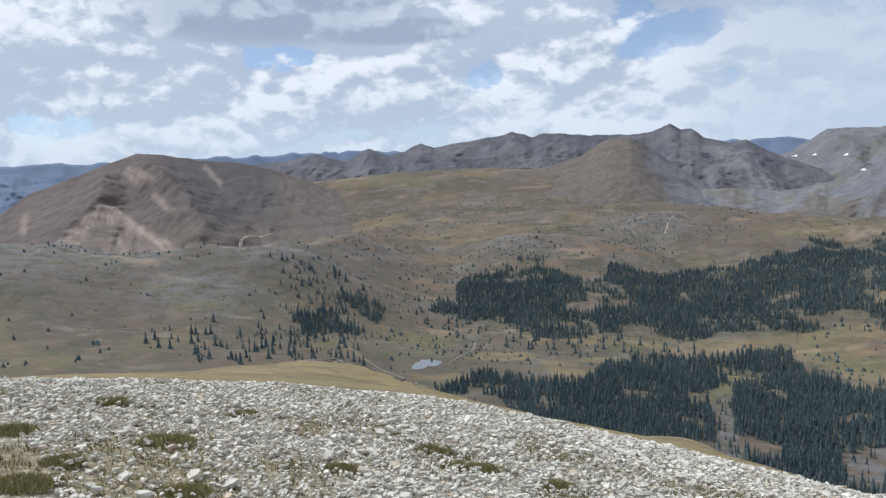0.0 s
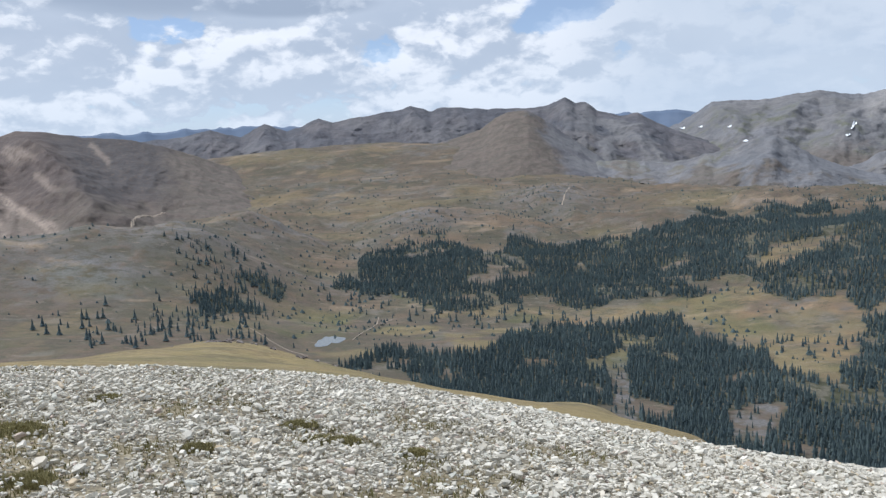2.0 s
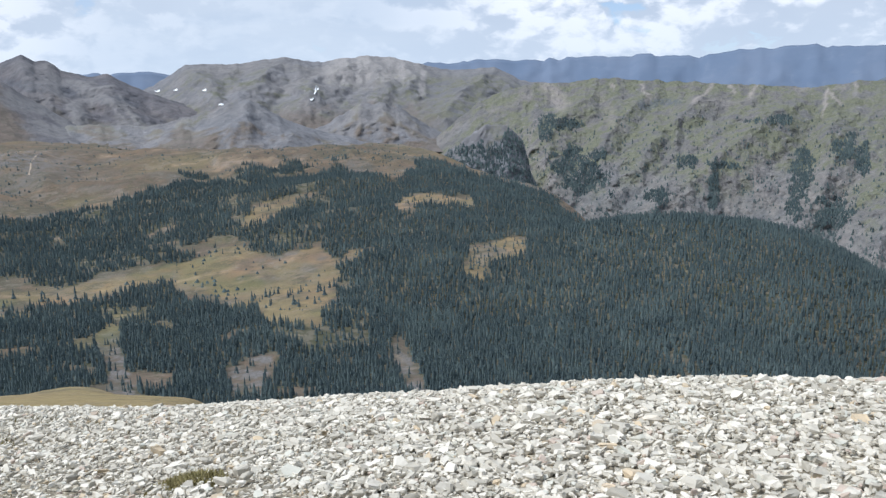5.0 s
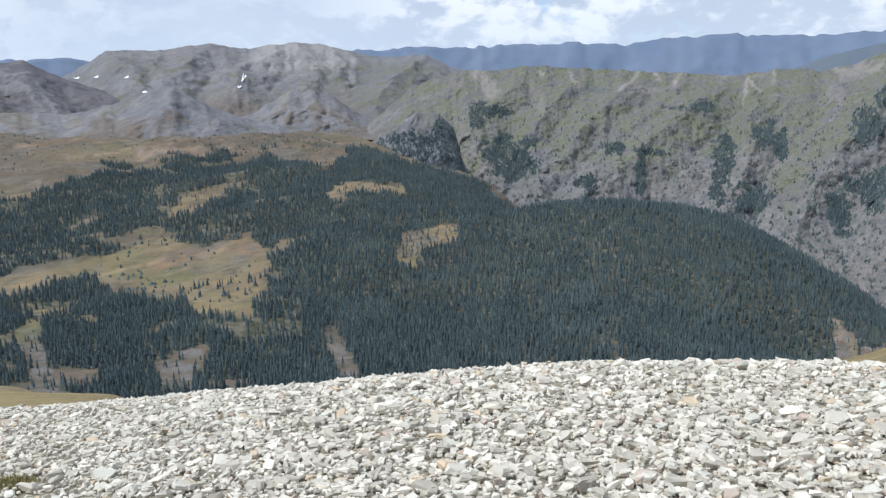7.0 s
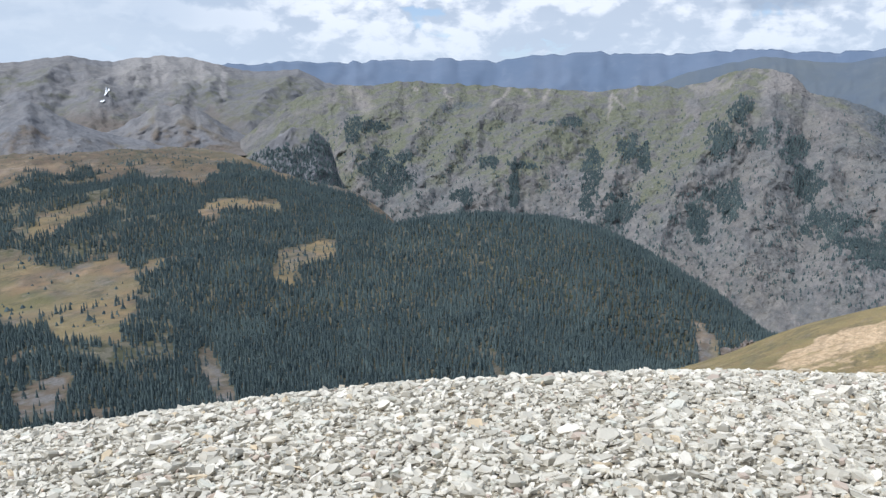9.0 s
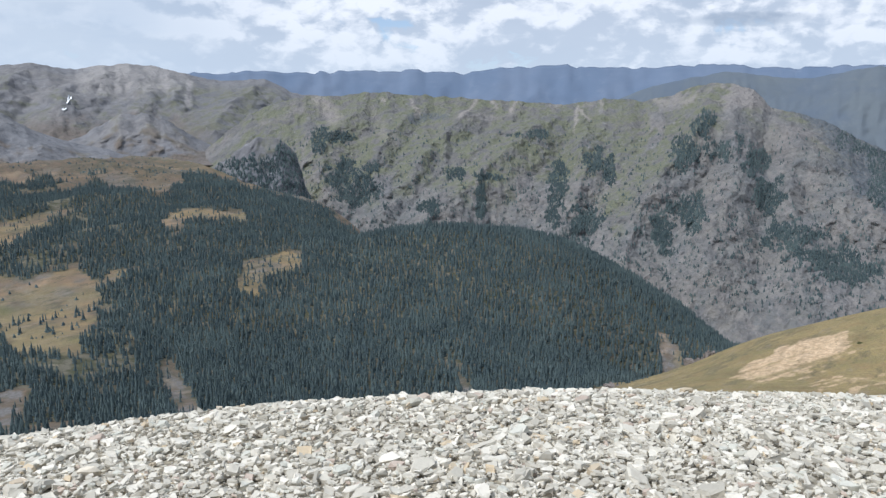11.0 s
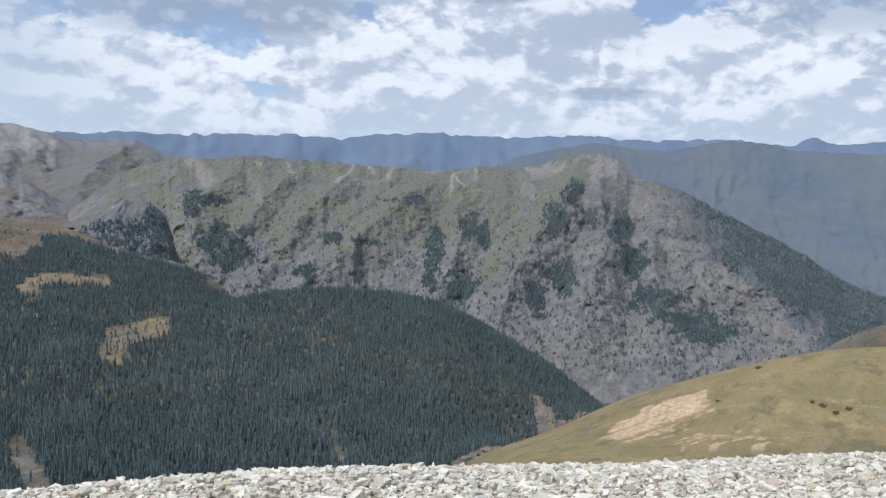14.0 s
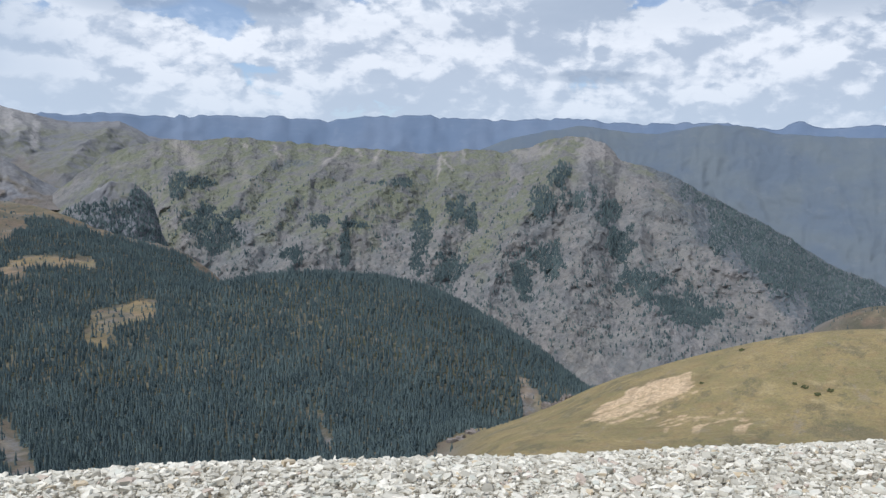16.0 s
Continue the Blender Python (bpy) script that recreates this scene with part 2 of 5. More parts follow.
# ---------- the lie of the land ----------
# slope of the ground, degrees above or below level as one stands on the hilltop, by heading and by distance
AZ = [-30, -20, -10, 0, 8, 16, 24, 32, 40, 48, 56, 64, 72, 80, 95, 140, 190, 260, 330]
LAND = {
    18: [-13.3, -14.3, -15.3, -16.5, -18.0, -19.5, -21.0, -22.3, -22.5, -22.4, -22.0, -21.3, -20.3, -19.1, -16.0, -6, -5, -8, -13.3],
    30: [-12.6, -13.6, -14.9, -16.4, -18.0, -19.3, -20.9, -24.0, -26.0, -26.0, -26.0, -25.3, -24.5, -23.5, -21.0, -8, -4, -8, -12.6],
    60: [-12.4, -13.2, -14.6, -16.2, -17.9, -19.2, -20.6, -26.0, -28.0, -28.5, -28.5, -28.0, -27.5, -27.0, -25, -9, -3, -8, -12.4],
    100: [-12.6, -13.1, -14.2, -15.9, -17.7, -19.0, -20.2, -27.0, -29.0, -29.5, -29.5, -29.0, -28.5, -28.0, -26, -9, -2, -8, -12.6],
    160: [-14.0, -13.5, -13.1, -15.7, -17.7, -18.8, -20.6, -27.5, -29.0, -29.5, -29.5, -29.0, -28.0, -27.0, -25, -9, -2, -8, -14.0],
    230: [-18.0, -16.0, -13.8, -16.8, -18.6, -18.5, -22.5, -27.5, -28.5, -29.0, -29.0, -28.5, -26.0, -24.0, -22, -9, -2, -8, -18.0],
    420: [-20.5, -20.5, -20.5, -21.5, -22.0, -22.5, -23.5, -24.0, -24.5, -25.0, -26.0, -23.5, -19.6, -18.4, -16.5, -9, -2, -8, -20.5],
    600: [-15.0, -15.3, -16.0, -17.0, -18.3, -18.8, -19.5, -20.0, -20.5, -21.0, -22.0, -20.7, -18.5, -14.8, -10.4, -8, -2, -8, -15.0],
    800: [-11.5, -12.0, -12.9, -14.6, -14.6, -15.0, -15.6, -15.3, -16.5, -17.0, -17.0, -17.5, -19.6, -19.0, -13.0, -8, -2, -7, -11.5],
    1000: [-8.8, -9.6, -10.5, -12.7, -12.7, -12.9, -13.0, -12.9, -12.4, -13.0, -12.5, -13.0, -15.6, -17.0, -9.2, -8, -2, -7, -8.8],
    1250: [-5.0, -6.0, -6.8, -9.2, -9.6, -10.0, -9.9, -9.4, -9.6, -10.2, -8.9, -9.7, -13.3, -18.0, -15.0, -8, -2, -6, -5.0],
    1600: [-5.6, -6.3, -6.3, -6.7, -6.6, -6.9, -6.6, -6.1, -6.3, -7.4, -14.0, -15.0, -17.0, -18.0, -18.0, -8, -2, -6, -5.6],
    2000: [-5.1, -5.4, -4.8, -4.6, -4.4, -4.6, -4.2, -4.1, -4.4, -9.0, -14.0, -14.5, -15.0, -15.5, -15.5, -8, -2, -5, -5.1],
    2400: [-4.6, -4.2, -3.2, -2.6, -2.4, -3.1, -3.9, -4.15, -4.6, -9.5, -12.0, -13.0, -13.5, -13.5, -13.5, -8, -2, -5, -4.6],
    2800: [-4.0, -3.6, -1.3, -0.6, -0.7, -2.9, -4.0, -4.3, -5.2, -8.5, -11.0, -12.0, -12.5, -12.5, -12.5, -7, -2, -5, -4.0],
    3100: [-4.2, -3.8, -2.2, -1.4, -1.4, -3.4, -4.4, -4.8, -5.4, -8.0, -10.0, -11.0, -11.5, -11.5, -11.5, -7, -2, -5, -4.2],
    4900: [-3.0, -3.0, -3.0, -3.0, -3.0, -3.0, -3.0, -3.0, -3.5, -5.0, -6.0, -7.0, -7.5, -7.5, -7.5, -6, -2, -4, -3.0],
}
RING = sorted(LAND)

# stretches of the plan: (heading, distance)
LOWER_WOOD = [(-2.2, 600), (-1.0, 690), (2.5, 812), (5.5, 760), (8.7, 745), (12.6, 916), (17.3, 973), (22.0, 1035), (23.6, 966), (26.8, 895), (28.8, 790),
              (31.5, 740), (33.5, 673), (34, 480), (7.5, 480), (-2.2, 480)]
UPPER_WOOD = [(-0.9, 1212), (1.3, 1400), (4.1, 1460), (6.2, 1460), (8.3, 1380), (9.8, 1330), (11.6, 1500), (14.8, 1455), (17.9, 1510), (22.2, 1610), (24.9, 1680), (27.6, 1620), (28.8, 1725),
              (31.1, 1730), (33.0, 1680), (34.1, 1760), (36.4, 1690), (38.2, 1490), (40.3, 1880), (43.5, 1700), (47.2, 1640), (52.1, 1400), (56, 1250),
              (49.4, 1039), (38, 1060), (37.6, 1095), (33.8, 1110), (32.7, 1150), (29.9, 1112), (26.8, 1190), (22.1, 1146), (17.3, 1065), (12.7, 1145), (9.6, 1032), (7.4, 1030), (3.8, 1128), (0.4, 1120)]
HILL_WOOD = [(37.6, 1096), (49.4, 1134), (52.1, 1351), (55.2, 1330), (59.1, 1320), (66, 1330), (69.9, 1300), (72.6, 1330), (78.5, 1400),
             (81.8, 880), (72, 760), (64, 480), (34.9, 480), (30, 480), (31, 700), (33.6, 800), (33.4, 930), (34.6, 1042)]
COPSE = [(-10.4, 1011), (-9.3, 1050), (-6.2, 1115), (-4.6, 1107), (-4.9, 1034), (-7.8, 966), (-10.1, 923)]
GLADES = [
    [(27.8, 1308), (29.2, 1421), (31.1, 1443), (31.9, 1379), (29.9, 1298), (29.2, 1240), (27.6, 1231)],
    [(38.1, 1368), (40.4, 1421), (43.6, 1400), (43.3, 1338), (40.1, 1328), (38.6, 1269)],
    [(43.0, 1099), (46.1, 1194), (47.2, 1176), (46.8, 1074), (44.8, 1058), (44.5, 951), (43.4, 996)],
    [(19.2, 875), (18.0, 837), (17.6, 758), (18.5, 682), (17.9, 560), (20.6, 560), (19.6, 662), (19.4, 758)],
    [(25.5, 662), (27.5, 692), (29.1, 677), (28.7, 560), (26.4, 560)],
    [(37.9, 740), (38.5, 725), (40.2, 560), (38.4, 560), (37.6, 666)],
    [(72.0, 985), (73.4, 960), (73.6, 870), (72.4, 860), (72.0, 920)],
    [(58.0, 740), (59.0, 725), (59.2, 640), (58.2, 640)],
]
# the ochre meadow between the woods
MEADOW = [(13.4, 1011), (17.3, 1058), (22.9, 1115), (26.8, 1185), (29.9, 1107), (32.7, 1141), (37.6, 1099), (34.6, 1042), (33.4, 930), (33.8, 805), (31.1, 862), (28.0, 862), (25.2, 981), (22.0, 1040),
          (15.7, 966)]


def polar(az, r):
    a = np.radians(az)
    return r * np.sin(a), r * np.cos(a)


# rocky swells of the tundra: heading, distance, height, width
MOUNDS = ((-12.5, 1235, 28, 120), (-25, 1270, 17, 240), (-6.2, 1500, 34, 120), (5.6, 1640, 26, 105), (14.0, 1950, 26, 170), (-17, 1060, 10, 90))


def hilltop(x, y):
    """the rounded stony hilltop on which the camera stands"""
    return (-1.596 - 0.0838 * x - 0.1138 * y - 0.00709 * x * x - 0.01046 * x * y - 0.00368 * y * y
            + 0.545 * np.exp(-((x - 9.84) ** 2 + (y - 3.01) ** 2) / 29.3))


fine = np.arange(-36, 101, 0.26)
COLS = np.concatenate([fine, np.arange(103, 324, 4.0)])          # headings, once round
ROWS = np.concatenate([[0.01], np.geomspace(0.4, 420, 140)[:-1], np.geomspace(420, 3100, 265)[:-1], np.geomspace(3100, 4900, 8)])


def land_grid():
    az_key = np.where(COLS < -30, COLS + 360, COLS)
    table = np.stack([curve(az_key, AZ, LAND[r]) for r in RING], 1)
    A, R = np.meshgrid(np.radians(COLS), ROWS, indexing="ij")
    X, Y = R * np.sin(A), R * np.cos(A)
    el = np.empty_like(R)
    for i in range(len(COLS)):
        el[i] = curve(np.log(ROWS), np.log(RING), table[i])
    far = R * np.tan(np.radians(el))
    top = hilltop(X, Y)
    left = smooth(40, 20, np.degrees(A)) * (np.degrees(A) < 100)
    k = smooth(14, 22, R) * (1 - left) + smooth(6.5, 15, R) * left
    Z = np.where(R < 22, top * (1 - k) + far * k, far)
    rough = smooth(20, 60, R)
    Z += rough * (1 - smooth(300, 420, R)) * 0.004 * R * fbm(X / 22, Y / 22, 4, 3)
    Z += 0.03 * fbm(X / 1.7, Y / 1.7, 3, 8) * (1 - smooth(25, 50, R))
    # gullies, benches and knobs of the valley and the slopes beyond
    v = smooth(450, 800, R)
    wood = smooth(600, 900, R)
    Z += v * 0.010 * np.minimum(R, 1800) * fbm(X / 210, Y / 210, 5, 21) * 0.55
    Z += wood * 5.0 * (ridged(X / 140 + 3, Y / 140, 4, 31) - 0.55)
    Z += smooth(1100, 1500, R) * (1 - smooth(1900, 2500, R)) * 46 * (ridged(X / 360 + 0.4 * fbm(X / 300, Y / 300, 3, 44), Y / 360, 5, 41) - 0.55)
    for a0, r0, h0, w0 in MOUNDS:
        mx, my = polar(a0, r0)
        Z += h0 * np.exp(-((X - mx) ** 2 + (Y - my) ** 2) / (w0 * w0)) * (1 + 0.2 * fbm(X / 60, Y / 60, 4, 47))
    pond = np.exp(-(((X + 22) / 45) ** 2 + ((Y - 853) / 60) ** 2))
    flat_z = -14.0 / 57.3 * 853
    Z = Z * (1 - np.minimum(1, 1.6 * pond)) + flat_z * np.minimum(1, 1.6 * pond)
    return A, R, X, Y, Z


GA, GR, GX, GY, GZ = land_grid()
LOGROWS = np.log(ROWS)


def ground_at(x, y):
    """height of the ground below plan points (arrays)"""
    x, y = np.asarray(x, float), np.asarray(y, float)
    az, r = np.degrees(np.arctan2(x, y)), np.clip(np.hypot(x, y), 0.41, 4800)
    az = np.where(az < COLS[0], az + 360, az)
    i = np.clip(np.searchsorted(COLS, az) - 1, 0, len(COLS) - 2)
    j = np.clip(np.searchsorted(ROWS, r) - 1, 0, len(ROWS) - 2)
    u = np.clip((az - COLS[i]) / (COLS[i + 1] - COLS[i]), 0, 1)
    w = (r - ROWS[j]) / (ROWS[j + 1] - ROWS[j])
    return ((GZ[i, j] * (1 - u) + GZ[i + 1, j] * u) * (1 - w) + (GZ[i, j + 1] * (1 - u) + GZ[i + 1, j + 1] * u) * w)


def in_wood(az, r, x, y):
    """1 where trees stand close, 0 in the open; edges are ragged"""
    a2 = az + 0.5 * fbm(x / 45, y / 45, 3, 61)
    r2 = r * (1 + 0.035 * fbm(x / 50 + 9, y / 50, 3, 62))
    wood = inside(a2, r2, LOWER_WOOD) | inside(a2, r2, UPPER_WOOD) | inside(a2, r2, HILL_WOOD) | inside(a2, r2, COPSE)
    for g in GLADES:
        wood &= ~inside(a2, r2, g)
    # looser stands towards the west, bare rocky gaps inside
    open_up = fbm(x / 38, y / 38, 4, 63) + 0.45 * smooth(14, 0, az) - 0.85 * smooth(32, 44, az) + 0.16 * smooth(980, 900, r) * smooth(36, 30, az) + 0.2 * smooth(1500, 1900, r)
    return wood & (open_up < 0.70)


# ---------- materials ----------
def surface(name, rough=0.9, spec=0.2):
    m = bpy.data.materials.new(name)
    m.use_nodes = True
    t = m.node_tree
    b = [n for n in t.nodes if n.type == "BSDF_PRINCIPLED"][0]
    b.inputs["Roughness"].default_value = rough
    b.inputs["Specular IOR Level"].default_value = spec
    co = t.nodes.new("ShaderNodeTexCoord").outputs["Object"]
    return m, t, b, co


def bump(t, b, height, strength, dist):
    n = t.nodes.new("ShaderNodeBump")
    n.inputs["Strength"].default_value, n.inputs["Distance"].default_value = strength, dist
    t.links.new(height, n.inputs["Height"])
    t.links.new(n.outputs[0], b.inputs["Normal"])


def masks(t, name):
    a = t.nodes.new("ShaderNodeAttribute")
    a.attribute_name = name
    s = t.nodes.new("ShaderNodeSeparateColor")
    t.links.new(a.outputs["Color"], s.inputs[0])
    return s.outputs[0], s.outputs[1], s.outputs[2], a.outputs["Alpha"]


def slope(t, lo, hi):
    g = t.nodes.new("ShaderNodeNewGeometry")
    x = t.nodes.new("ShaderNodeSeparateXYZ")
    t.links.new(g.outputs["Normal"], x.inputs[0])
    return span(t, x.outputs[2], hi, lo)


def land_material():
    m, t, b, co = surface("tundra")
    scree, gold, duff, bare = masks(t, "cover")
    wide, mid, small = noise_node(t, co, 0.006, 5), noise_node(t, co, 0.035, 6), noise_node(t, co, 0.35, 6)
    tiny = noise_node(t, co, 9.0, 5)
    c = mix(t, span(t, wide, 0.40, 0.62), (0.110, 0.087, 0.066), (0.088, 0.078, 0.055))
    c = mix(t, span(t, mid, 0.46, 0.68), c, (0.130, 0.096, 0.068))
    c = mix(t, math_node(t, "MULTIPLY", span(t, noise_node(t, co, 0.10, 7, 0.7), 0.50, 0.64), 0.6), c, (0.075, 0.075, 0.045))
    c = mix(t, math_node(t, "MULTIPLY", span(t, noise_node(t, co, 0.018, 7, 0.65), 0.54, 0.66), 0.5), c, (0.178, 0.160, 0.138))
    c = mix(t, math_node(t, "MULTIPLY", slope(t, 0.80, 0.94), 0.55), c, (0.17, 0.155, 0.14))
    g = mix(t, span(t, mid, 0.40, 0.62), (0.250, 0.192, 0.086), (0.178, 0.150, 0.066))
    g = mix(t, math_node(t, "MULTIPLY", span(t, small, 0.45, 0.65), 0.75), g, (0.165, 0.125, 0.07))
    g = mix(t, math_node(t, "MULTIPLY", span(t, noise_node(t, co, 0.09, 7, 0.68), 0.48, 0.66), 0.55), g, (0.20, 0.13, 0.065))
    grey, russet, lush, _ = masks(t, "soil")
    c = mix(t, math_node(t, "MULTIPLY", grey, span(t, noise_node(t, co, 0.06, 7, 0.7), 0.36, 0.56)), c, mix(t, span(t, small, 0.4, 0.6), (0.165, 0.158, 0.152), (0.115, 0.108, 0.102)))
    c = mix(t, russet, c, mix(t, span(t, mid, 0.4, 0.6), (0.205, 0.138, 0.084), (0.160, 0.115, 0.078)))
    c = mix(t, gold, c, g)
    c = mix(t, lush, c, mix(t, span(t, mid, 0.4, 0.6), (0.085, 0.095, 0.040), (0.125, 0.125, 0.055)))
    c = mix(t, duff, c, mix(t, span(t, noise_node(t, co, 0.08, 5), 0.4, 0.6), (0.058, 0.060, 0.036), (0.115, 0.105, 0.080)))
    d = mix(t, span(t, small, 0.35, 0.65), (0.60, 0.44, 0.29), (0.40, 0.28, 0.17))
    c = mix(t, bare, c, d)
    far_grain = t.nodes.new("ShaderNodeMapping")
    far_grain.inputs["Scale"].default_value = (0.5, 1.0, 2.2)
    t.links.new(co, far_grain.inputs["Vector"])
    c = mix(t, math_node(t, "MULTIPLY", span(t, noise_node(t, far_grain.outputs[0], 0.045, 9, 0.78), 0.53, 0.57), 0.55), c, (0.066, 0.064, 0.046))
    c = mix(t, math_node(t, "MULTIPLY", span(t, noise_node(t, far_grain.outputs[0], 0.062, 9, 0.80, 0.4), 0.57, 0.62), 0.55), c, (0.205, 0.172, 0.135))
    c = mix(t, math_node(t, "MULTIPLY", bare, 0.6), c, d)
    bands = t.nodes.new("ShaderNodeMapping")
    bands.inputs["Scale"].default_value = (1.0, 0.35, 4.0)
    t.links.new(co, bands.inputs["Vector"])
    c = mix(t, math_node(t, "MULTIPLY", math_node(t, "MULTIPLY", gold, span(t, noise_node(t, bands.outputs[0], 0.045, 7, 0.65), 0.52, 0.66)), 0.55), c, (0.125, 0.095, 0.048))
    c = mix(t, math_node(t, "MULTIPLY", math_node(t, "MULTIPLY", gold, span(t, noise_node(t, bands.outputs[0], 0.075, 7, 0.65, 0.3), 0.56, 0.68)), 0.5), c, (0.34, 0.27, 0.145))
    turf_grain = noise_node(t, co, 0.55, 9, 0.75)
    c = mix(t, math_node(t, "MULTIPLY", math_node(t, "MULTIPLY", gold, span(t, turf_grain, 0.50, 0.56)), 0.5), c, (0.120, 0.100, 0.050))
    c = mix(t, math_node(t, "MULTIPLY", math_node(t, "MULTIPLY", gold, span(t, noise_node(t, co, 2.6, 8, 0.75), 0.52, 0.60)), 0.5), c, (0.34, 0.28, 0.17))
    chips = t.nodes.new("ShaderNodeTexVoronoi")
    chips.inputs["Scale"].default_value, chips.inputs["Randomness"].default_value = 17.0, 1.0
    t.links.new(co, chips.inputs["Vector"])
    chip = t.nodes.new("ShaderNodeSeparateColor")
    t.links.new(chips.outputs["Color"], chip.inputs[0])
    s = mix(t, chip.outputs[0], (0.25, 0.215, 0.150), (0.66, 0.605, 0.485))
    s = mix(t, span(t, chips.outputs["Distance"], 0.30, 0.55), s, (0.20, 0.175, 0.13))
    s = mix(t, math_node(t, "MULTIPLY", span(t, tiny, 0.45, 0.7), 0.5), s, (0.30, 0.26, 0.19))
    c = mix(t, scree, c, s)
    c = mix(t, 0.35, c, mix(t, small, (0.25, 0.25, 0.25), (1.0, 1.0, 1.0)), "OVERLAY")
    t.links.new(c, b.inputs["Base Color"])
    lumps = math_node(t, "ADD", math_node(t, "ADD", math_node(t, "MULTIPLY", mid, 5.0), math_node(t, "MULTIPLY", small, 0.9)), math_node(t, "MULTIPLY", tiny, 0.06))
    lumps = math_node(t, "SUBTRACT", lumps, math_node(t, "MULTIPLY", math_node(t, "MULTIPLY", chips.outputs["Distance"], scree), 0.05))
    bump(t, b, lumps, 0.55, 1.0)
    return m


def rock_material(name, rock, rock2, green, talus, dark, grain=1.0, relief=8.0):
    """mountain side: bare rock, turf, talus fans, dark crags and hollows, and painted cloud shade by the masks of its
    mesh
    """
    m, t, b, co = surface(name)
    pale, turf, crag, sod = masks(t, "cover")
    wide, mid, small = noise_node(t, co, 0.004 * grain, 5), noise_node(t, co, 0.02 * grain, 7, 0.62), noise_node(t, co, 0.11 * grain, 6, 0.6)
    c = mix(t, span(t, wide, 0.38, 0.62), rock, rock2)
    c = mix(t, math_node(t, "MULTIPLY", span(t, mid, 0.42, 0.62), 0.6), c, tuple(v * 0.62 for v in rock))
    c = mix(t, math_node(t, "MULTIPLY", turf, span(t, mid, 0.62, 0.42)), c, mix(t, span(t, small, 0.35, 0.65), green, tuple(v * 0.75 for v in green)))
    # crag mask: dark rock, and flanks darkened in colour for cloud shade
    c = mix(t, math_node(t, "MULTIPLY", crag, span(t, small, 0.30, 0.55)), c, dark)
    c = mix(t, pale, c, mix(t, span(t, small, 0.35, 0.65), talus, tuple(v * 0.78 for v in talus)))
    c = mix(t, math_node(t, "MULTIPLY", span(t, noise_node(t, co, 0.06 * grain, 8, 0.75), 0.50, 0.62), 0.35), c, tuple(v * 0.7 for v in dark))
    c = mix(t, math_node(t, "MULTIPLY", span(t, noise_node(t, co, 0.045 * grain, 8, 0.75), 0.56, 0.68), 0.5), c, tuple(v * 1.5 for v in rock))
    tundra = mix(t, span(t, noise_node(t, co, 0.03, 8, 0.7), 0.42, 0.58), (0.142, 0.117, 0.099), (0.113, 0.097, 0.081))
    c = mix(t, math_node(t, "MULTIPLY", sod, math_node(t, "SUBTRACT", 1.0, pale)), c, tundra)
    c = mix(t, 0.4, c, mix(t, small, (0.25, 0.25, 0.25), (0.9, 0.9, 0.9)), "OVERLAY")
    t.links.new(c, b.inputs["Base Color"])
    crack = t.nodes.new("ShaderNodeTexVoronoi")
    crack.inputs["Scale"].default_value, crack.inputs["Detail"].default_value = 0.035 * grain, 3.0
    wob = t.nodes.new("ShaderNodeVectorMath")
    wob.operation = "MULTIPLY_ADD"
    wn = t.nodes.new("ShaderNodeTexNoise")
    wn.inputs["Scale"].default_value = 0.03 * grain
    t.links.new(co, wn.inputs["Vector"])
    t.links.new(wn.outputs["Color"], wob.inputs[0])
    wob.inputs[1].default_value = (30, 30, 30)
    t.links.new(co, wob.inputs[2])
    t.links.new(wob.outputs[0], crack.inputs["Vector"])
    bump(t, b, math_node(t, "ADD", math_node(t, "ADD", mid, math_node(t, "MULTIPLY", small, 0.45)), math_node(t, "MULTIPLY", crack.outputs["Distance"], 0.9)), 0.8, relief)
    return m


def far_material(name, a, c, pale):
    """slopes too far off to show more than soft changes of tone; the colours passed in hold the haze"""
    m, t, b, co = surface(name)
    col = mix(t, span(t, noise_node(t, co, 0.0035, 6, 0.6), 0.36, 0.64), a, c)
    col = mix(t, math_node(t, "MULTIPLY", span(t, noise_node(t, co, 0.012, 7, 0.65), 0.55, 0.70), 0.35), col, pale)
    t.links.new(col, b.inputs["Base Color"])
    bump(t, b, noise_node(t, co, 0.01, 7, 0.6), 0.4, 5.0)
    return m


def leaf_material(name, a, c, rough=0.85):
    m, t, b, co = surface(name, rough, 0.1)
    g = t.nodes.new("ShaderNodeNewGeometry")
    o = t.nodes.new("ShaderNodeObjectInfo")
    f = math_node(t, "FRACT", math_node(t, "ADD", g.outputs["Random Per Island"], o.outputs["Random"]))
    patch = noise_node(t, co, 0.02, 4)
    col = mix(t, f, a, c)
    col = mix(t, math_node(t, "MULTIPLY", span(t, patch, 0.45, 0.7), 0.5), col, tuple(v * 1.35 for v in c))
    t.links.new(col, b.inputs["Base Color"])
    return m


